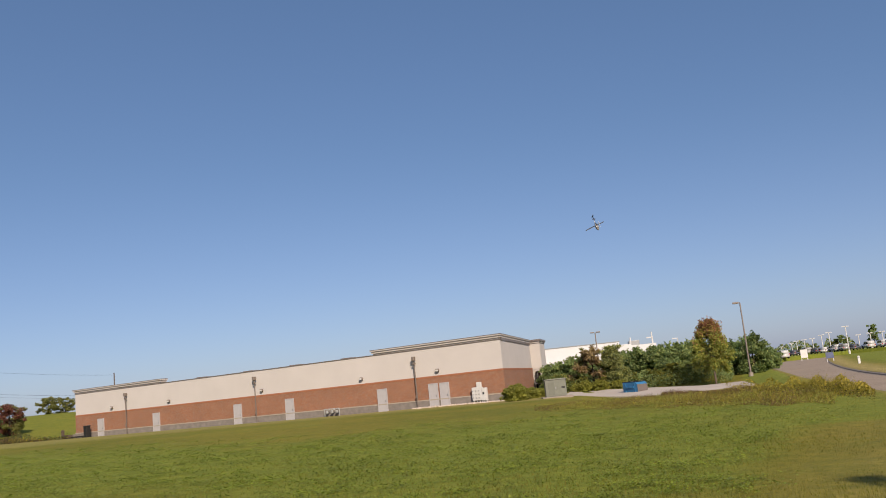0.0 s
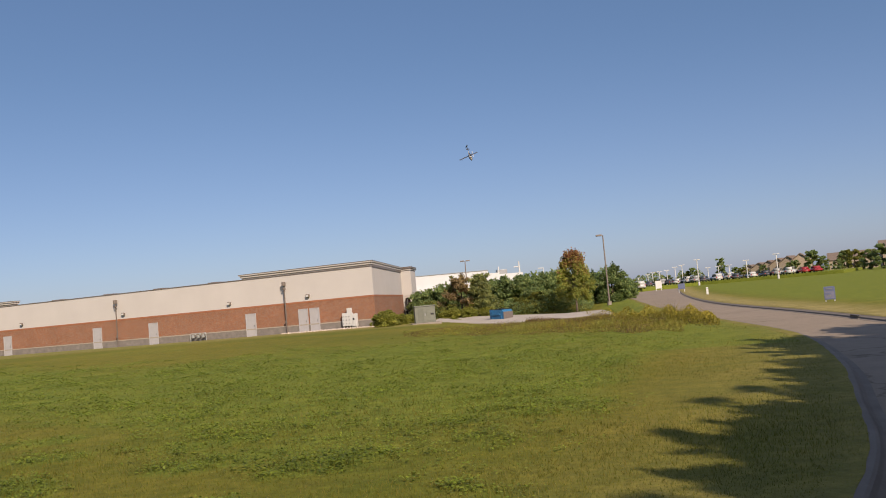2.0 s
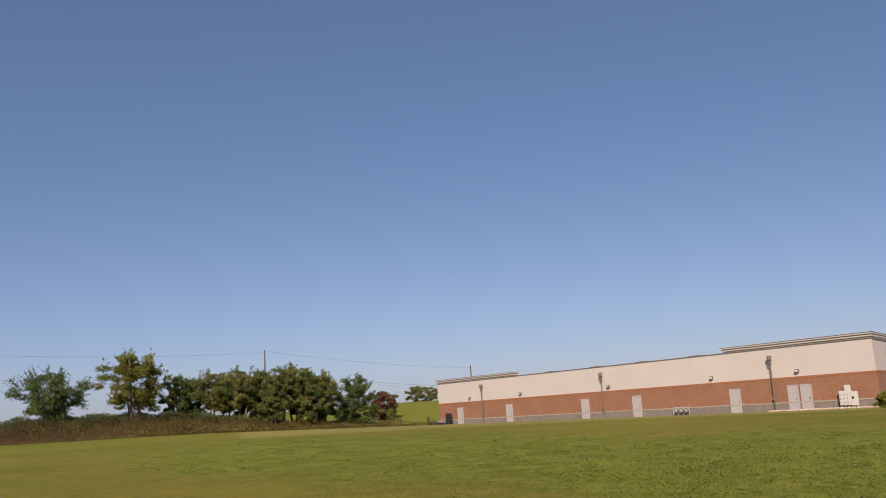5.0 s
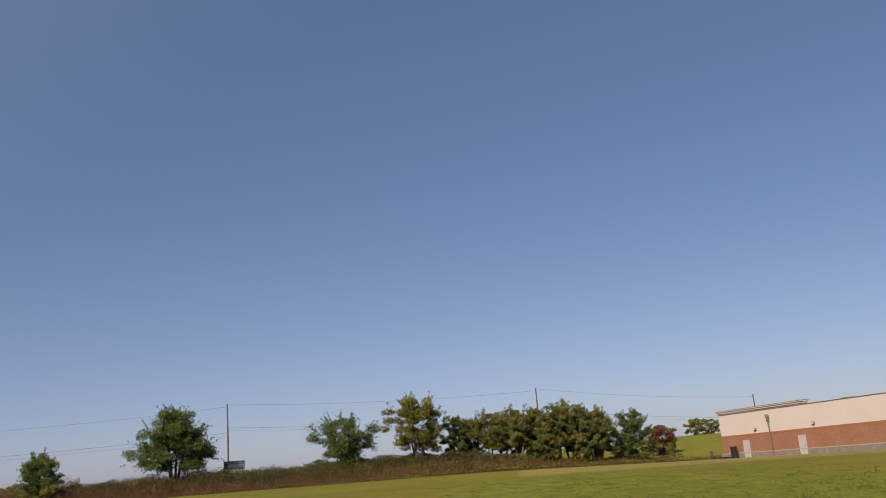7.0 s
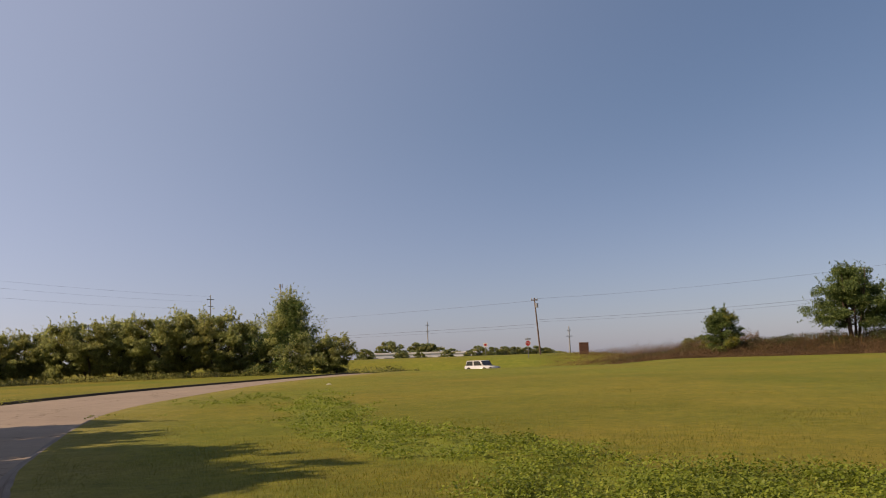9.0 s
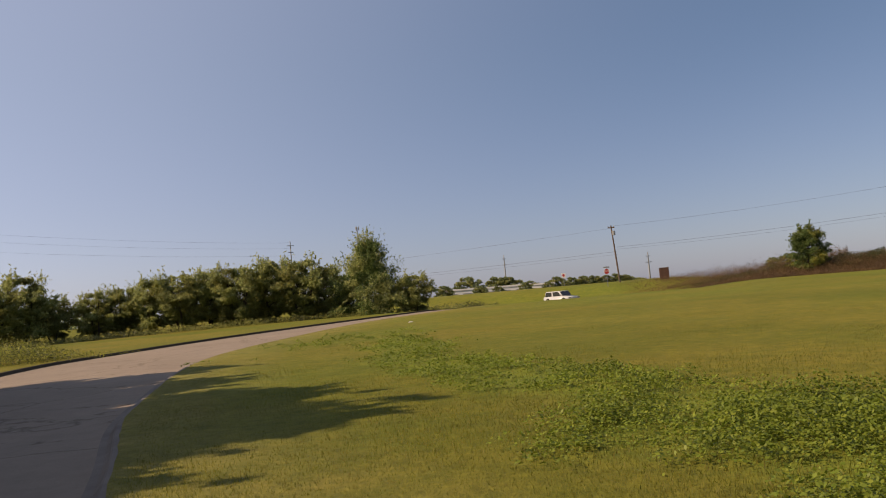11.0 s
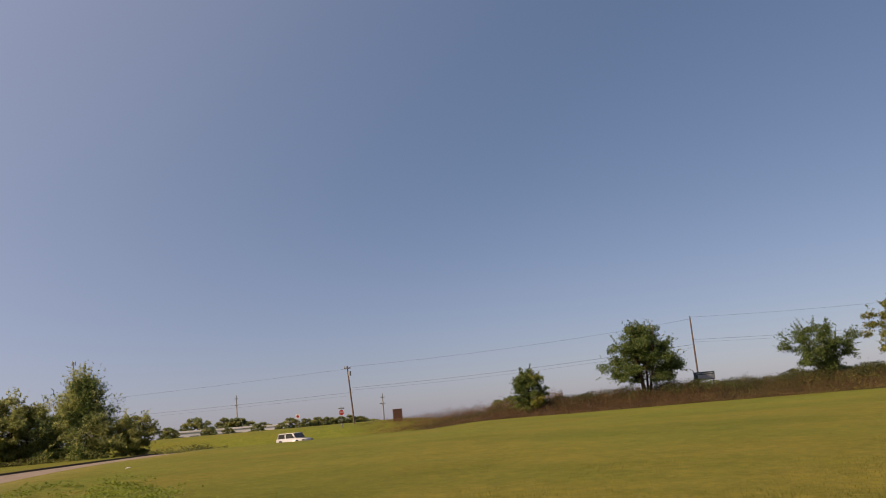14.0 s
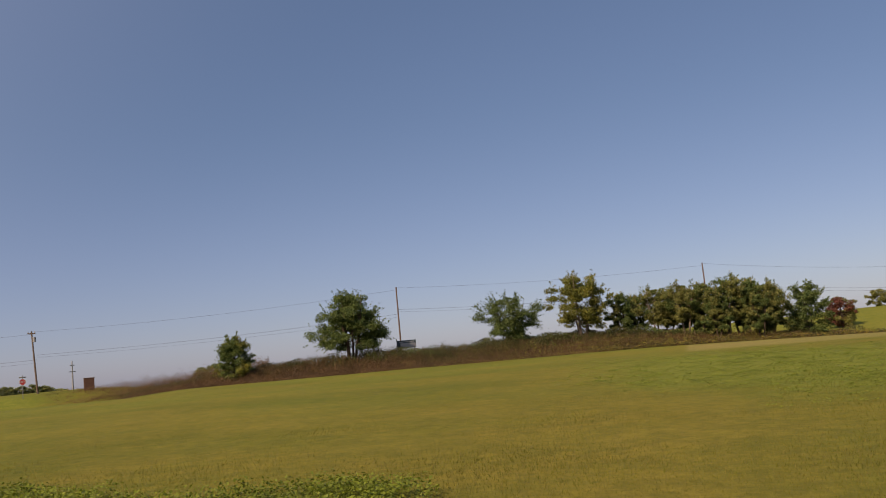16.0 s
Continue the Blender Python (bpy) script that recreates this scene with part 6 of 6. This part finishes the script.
for i, (x0, x1) in enumerate(((-0.9, -0.3), (-0.2, 0.3), (0.4, 1.0))):
    part("lettering_bar", boxes((x0, x1, -0.075, -0.062, zb + 0.70, zb + 0.80)), M_STEEL, e)
for x in (-0.95, 0.95):
    part("post", boxes((x - 0.05, x + 0.05, -0.04, 0.06, -0.6, zb + 0.1)), M_POLE, e)

# realty style sign on the meadow
m = polar(-25.2, 42, 0, -28)
e = thing("yard_sign", m, "slate blue board sign on two posts in the meadow", "sign")
part("board", boxes((-0.25, 0.25, -0.03, 0.03, 0.10, 0.74), bevel=0.008), M_SIGNBLUE, e)
part("pale_panel", boxes((-0.21, 0.21, -0.036, -0.031, 0.16, 0.50)), worn("pale_lilac", (0.133, 0.133, 0.195), 0.6), e)
part("lettering_bar", boxes((-0.16, 0.14, -0.04, -0.036, 0.60, 0.65)), M_STEEL, e)
part("lettering_bar", boxes((-0.20, 0.05, -0.042, -0.037, 0.36, 0.42)), M_SIGNBLUE, e)
part("emblem", boxes((-0.10, 0.06, -0.042, -0.037, 0.24, 0.32)), M_STEEL, e)
for x in (-0.2, 0.2):
    part("post", boxes((x - 0.03, x + 0.03, 0.03, 0.07, -0.4, 0.70)), M_WHITE, e)
e = thing("yard_sign", polar(-15.7, 118, 0, -18), "small blue sign beside the road", "sign")
part("board", boxes((-0.5, 0.5, -0.03, 0.03, 0.4, 1.2), bevel=0.01), M_SIGNBLUE, e)
for x in (-0.4, 0.4):
    part("post", boxes((x - 0.05, x + 0.05, 0.03, 0.08, -0.4, 1.1)), M_WHITE, e)
e = thing("marker_post", polar(-17.4, 84, 0, 0), "short white marker post in the verge", "post")
part("post", boxes((-0.11, 0.11, -0.06, 0.06, -0.3, 0.72), bevel=0.02), M_WHITE, e)
part("band", boxes((-0.115, 0.115, -0.065, 0.065, 0.55, 0.62)), M_STEEL, e)
e = thing("white_sign_panel", polar(-14.15, 165, 0, 0), "blank white sign panel on posts near the lot", "sign")
part("panel", boxes((-0.65, 0.65, -0.05, 0.05, 0.4, 2.0), bevel=0.01), M_WHITE, e)
for x in (-0.55, 0.55):
    part("post", boxes((x - 0.06, x + 0.06, 0.05, 0.12, -0.4, 1.9)), M_WHITE, e)

# storm drain in the far curb
e = thing("storm_drain", at(10.92, 29.85, 0.0, 84), "dark storm drain inlet in the curb", "drain")
part("frame", boxes((-0.5, 0.5, -0.3, 0.06, -0.12, -0.085), bevel=0.01), M_CONC, e)
# The hollow inlet is a solid block, its inner shade put into the colour.
part("opening", boxes((-0.45, 0.45, 0.0, 0.06, -0.085, 0.015)), M_DARK, e)


e = thing("paper_litter", polar(110.54, 47, -0.02, 20), "crumpled white paper lying on the road edge", "litter")
bm = bmesh.new()
bmesh.ops.create_icosphere(bm, subdivisions=2, radius=0.16)
g = np.random.default_rng(5)
for q in bm.verts:
    q.co = q.co * float(g.uniform(0.65, 1.2))
    q.co.z *= 0.5
part("sheet", bm, M_WHITE, e)


# ---------------------------------------------------------------- model helicopter in the air
def build_helicopter():
    d = 29.0
    a, b = radians(2.85), radians(9.55)
    c = Vector((-d * math.sin(a) * math.cos(b), d * math.cos(a) * math.cos(b), EYE[2] + d * math.sin(b)))
    # nose (+x) points down and at the camera, tail up and away
    up_pic = Vector((0, -math.sin(b), math.cos(b)))
    right = Vector((1, 0.12, 0)).normalized()
    view = (Vector(EYE) - c).normalized()
    nose = (-0.80 * up_pic + 0.15 * right + 0.55 * view).normalized()
    top = (0.35 * up_pic - 0.28 * right - 0.8 * view)
    side = top.cross(nose).normalized()
    top = nose.cross(side)
    m = Matrix((nose, side, top)).transposed().to_4x4()
    m.translation = c
    e = thing("model_helicopter", m, "black and white radio-controlled helicopter flying above the field", "helicopter")
    bm = bmesh.new()
    tube(bm, [(0.20, 0, -0.045), (0.17, 0, -0.045), (0.10, 0, -0.035), (0.02, 0, -0.02), (-0.06, 0, -0.01), (-0.14, 0, 0.0)], [0.012, 0.034, 0.052, 0.055, 0.040, 0.018], 14)
    fu = part("fuselage", bm, M_DARK, e, "dark streamlined fuselage", True)
    bm = bmesh.new()
    tube(bm, [(0.215, 0, -0.05), (0.17, 0, -0.05), (0.115, 0, -0.042)], [0.008, 0.037, 0.054], 14)
    part("canopy", bm, worn("grey_canopy", (0.125, 0.117, 0.101), 0.4), fu, "grey nose canopy", True)
    part("stripe", tubes(([(0.06, 0, -0.028), (0.085, 0, -0.032)], 0.0575), sides=14), M_WHITE, fu, "white stripe")
    part("tail_boom", tubes(([(-0.12, 0, 0.0), (-0.44, 0, 0.012)], [0.012, 0.009])), M_DARK, e)
    part("tail_fin", boxes((-0.47, -0.41, -0.003, 0.003, -0.05, 0.06)), M_DARK, e)
    part("stabiliser", boxes((-0.33, -0.29, -0.06, 0.06, 0.008, 0.012)), M_DARK, e)
    part("tail_rotor", boxes((-0.45, -0.435, 0.014, 0.018, -0.07, 0.11)), M_STEEL, e, "pale tail rotor blade")
    part("mast", tubes(([(-0.08, 0, 0.0), (-0.08, 0, 0.11)], 0.008)), M_STEEL, e)
    hub = part("rotor_head", tubes(([(-0.08, -0.03, 0.10), (-0.08, 0.03, 0.10)], 0.012)), M_DARK, e)
    for s, nm in ((1, "rotor_blade"), (-1, "rotor_blade")):
        bm = bmesh.new()
        box(bm, -0.016, 0.016, 0.03, 0.40, 0.098, 0.102)
        way = 0.84 * right + 0.54 * up_pic
        spin = math.atan2(way.dot(side), way.dot(nose)) - math.pi / 2
        bmesh.ops.rotate(bm, verts=bm.verts[:], cent=(0, 0, 0), matrix=Matrix.Rotation(spin + (math.pi if s < 0 else 0), 3, "Z"))
        bmesh.ops.translate(bm, verts=bm.verts[:], vec=(-0.08, 0, 0))
        r = part(nm, bm, M_DARK, hub)
    for s in (-1, 1):
        part("skid", tubes(([(0.14, s * 0.07, -0.125), (0.12, s * 0.07, -0.135), (-0.12, s * 0.07, -0.135)], 0.005), sides=6), M_WHITE, e, "white landing skid")
        for x in (0.07, -0.06):
            part("strut", tubes(([(x, s * 0.07, -0.132), (x, s * 0.03, -0.05)], 0.005), sides=6), M_WHITE, e)


build_helicopter()


# ---------------------------------------------------------------- grass blades and leaves, thickest near the camera
def allowed(x, y):
    ok = ~inside(x, y, road_poly)
    ok &= away_from(x, y, NEAR[::2]) > 0.13
    ok &= (away_from(x, y, FAR[::2]) > 0.3)
    return ok


def blades(name, label, n, r0, r1, t0, t1, mat, high, keep, seed, wide=0.0013):
    g = np.random.default_rng(seed)
    r = np.exp(g.uniform(math.log(r0), math.log(r1), n))
    turn = np.radians(g.uniform(t0, t1, n))
    x, y = -r * np.sin(turn), r * np.cos(turn)
    ok = allowed(x, y) & keep(x, y, g)
    x, y, r = x[ok], y[ok], r[ok]
    n = len(x)
    h = high(x, y) * g.uniform(0.5, 1.2, n) * np.clip(1.15 - r / 60, 0.45, 1)
    w = wide * (1 + r / 7.0) * g.uniform(0.7, 1.5, n)
    a = g.uniform(0, math.tau, n)
    lx, ly = g.normal(0, 0.35, n) * h, g.normal(0, 0.35, n) * h
    z = land(x, y) - 0.01
    s = np.stack([np.cos(a) * w, np.sin(a) * w, np.zeros(n)], 1)
    b = np.stack([x, y, z], 1)
    tip = b + np.stack([lx, ly, h], 1)
    v = np.stack([b - s * 1.3, b + s * 1.3, tip], 1).reshape(-1, 3)
    f = (np.arange(n) * 3)[:, None] + np.arange(3)[None, :]
    return tagged(arrays(name, v, f, mat), label, "grass", kind="stuff")


def leaves(name, label, n, r0, r1, t0, t1, mat, seed, per=26, lift=1.0, wild=0.5):
    """Broad-leaved plants: domed tufts of small leaves, thick where clover_at says so."""
    g = np.random.default_rng(seed)
    r = np.exp(g.uniform(math.log(r0), math.log(r1), n))
    turn = np.radians(g.uniform(t0, t1, n))
    x, y = -r * np.sin(turn), r * np.cos(turn)
    c = clover_at(x, y)
    lush = 0.5 + 0.5 * np.sin(x * 1.3 + 1.4 * np.sin(y * 1.1)) * np.sin(y * 1.6 + 1.2 * np.sin(x * 0.9))
    ok = allowed(x, y) & (g.random(n) < c * (0.12 + 0.88 * lush ** 1.4))
    x, y, r, lush = x[ok], y[ok], r[ok], lush[ok]
    n = len(x)
    wide = g.uniform(0.08, 0.24, n) * (1 + r / 50.0)
    tall = g.uniform(0.04, 0.13, n) * (0.5 + 0.6 * lush) * lift
    d = g.normal(0, 0.5, (n, per, 2))
    q = np.clip(np.hypot(d[..., 0], d[..., 1]), 0, 1.3)
    p = np.stack([x[:, None] + d[..., 0] * wide[:, None], y[:, None] + d[..., 1] * wide[:, None],
                  land(x, y)[:, None] + tall[:, None] * np.sqrt(np.clip(1.05 - (q / 1.3) ** 2, 0.02, 1)) * g.uniform(0.55, 1.1, (n, per))], -1).reshape(-1, 3)
    v, f = cards(p, 0.020 * (0.8 + 0.2 * lift), g, -0.05, 1.5, wild=wild)
    # leaves further off stand for small sprigs
    grow = np.repeat(1 + r / 38.0, 4 * per)[:, None]
    c4 = np.repeat(p, 4, 0)
    v = c4 + (v - c4) * grow
    return tagged(arrays(name, v, f, mat), label, "clover", kind="stuff")


def lawn_high(x, y):
    return 0.028 + 0.034 * (0.5 + 0.5 * np.sin(x * 0.7) * np.sin(y * 0.8)) + 0.03 * clover_at(x, y)


blades("grass", "short meadow grass, green with straw tips", 860000, 1.0, 66, -34, 141, M_BLADE, lawn_high, lambda x, y, g: g.random(len(x)) > np.maximum(0.55 * clover_at(x, y), 0.85 * step(1.5, 6, np.where((np.arctan2(-x, y) < -0.17) & (x > 3), away_from(x, y, FAR[::4]) * (away_from(x, y, NEAR[::4]) > 5), 0))), 71)
leaves("clover", "patches of dark green broad-leaved plants in the meadow", 38000, 2.6, 60, -24, 62, M_CLOVER, 72, 22)
leaves("clover", "lush band of broad-leaved plants running out from the curb", 22000, 5.2, 40, 62, 138, M_CLOVER, 73, 26, 2.1, 0.8)
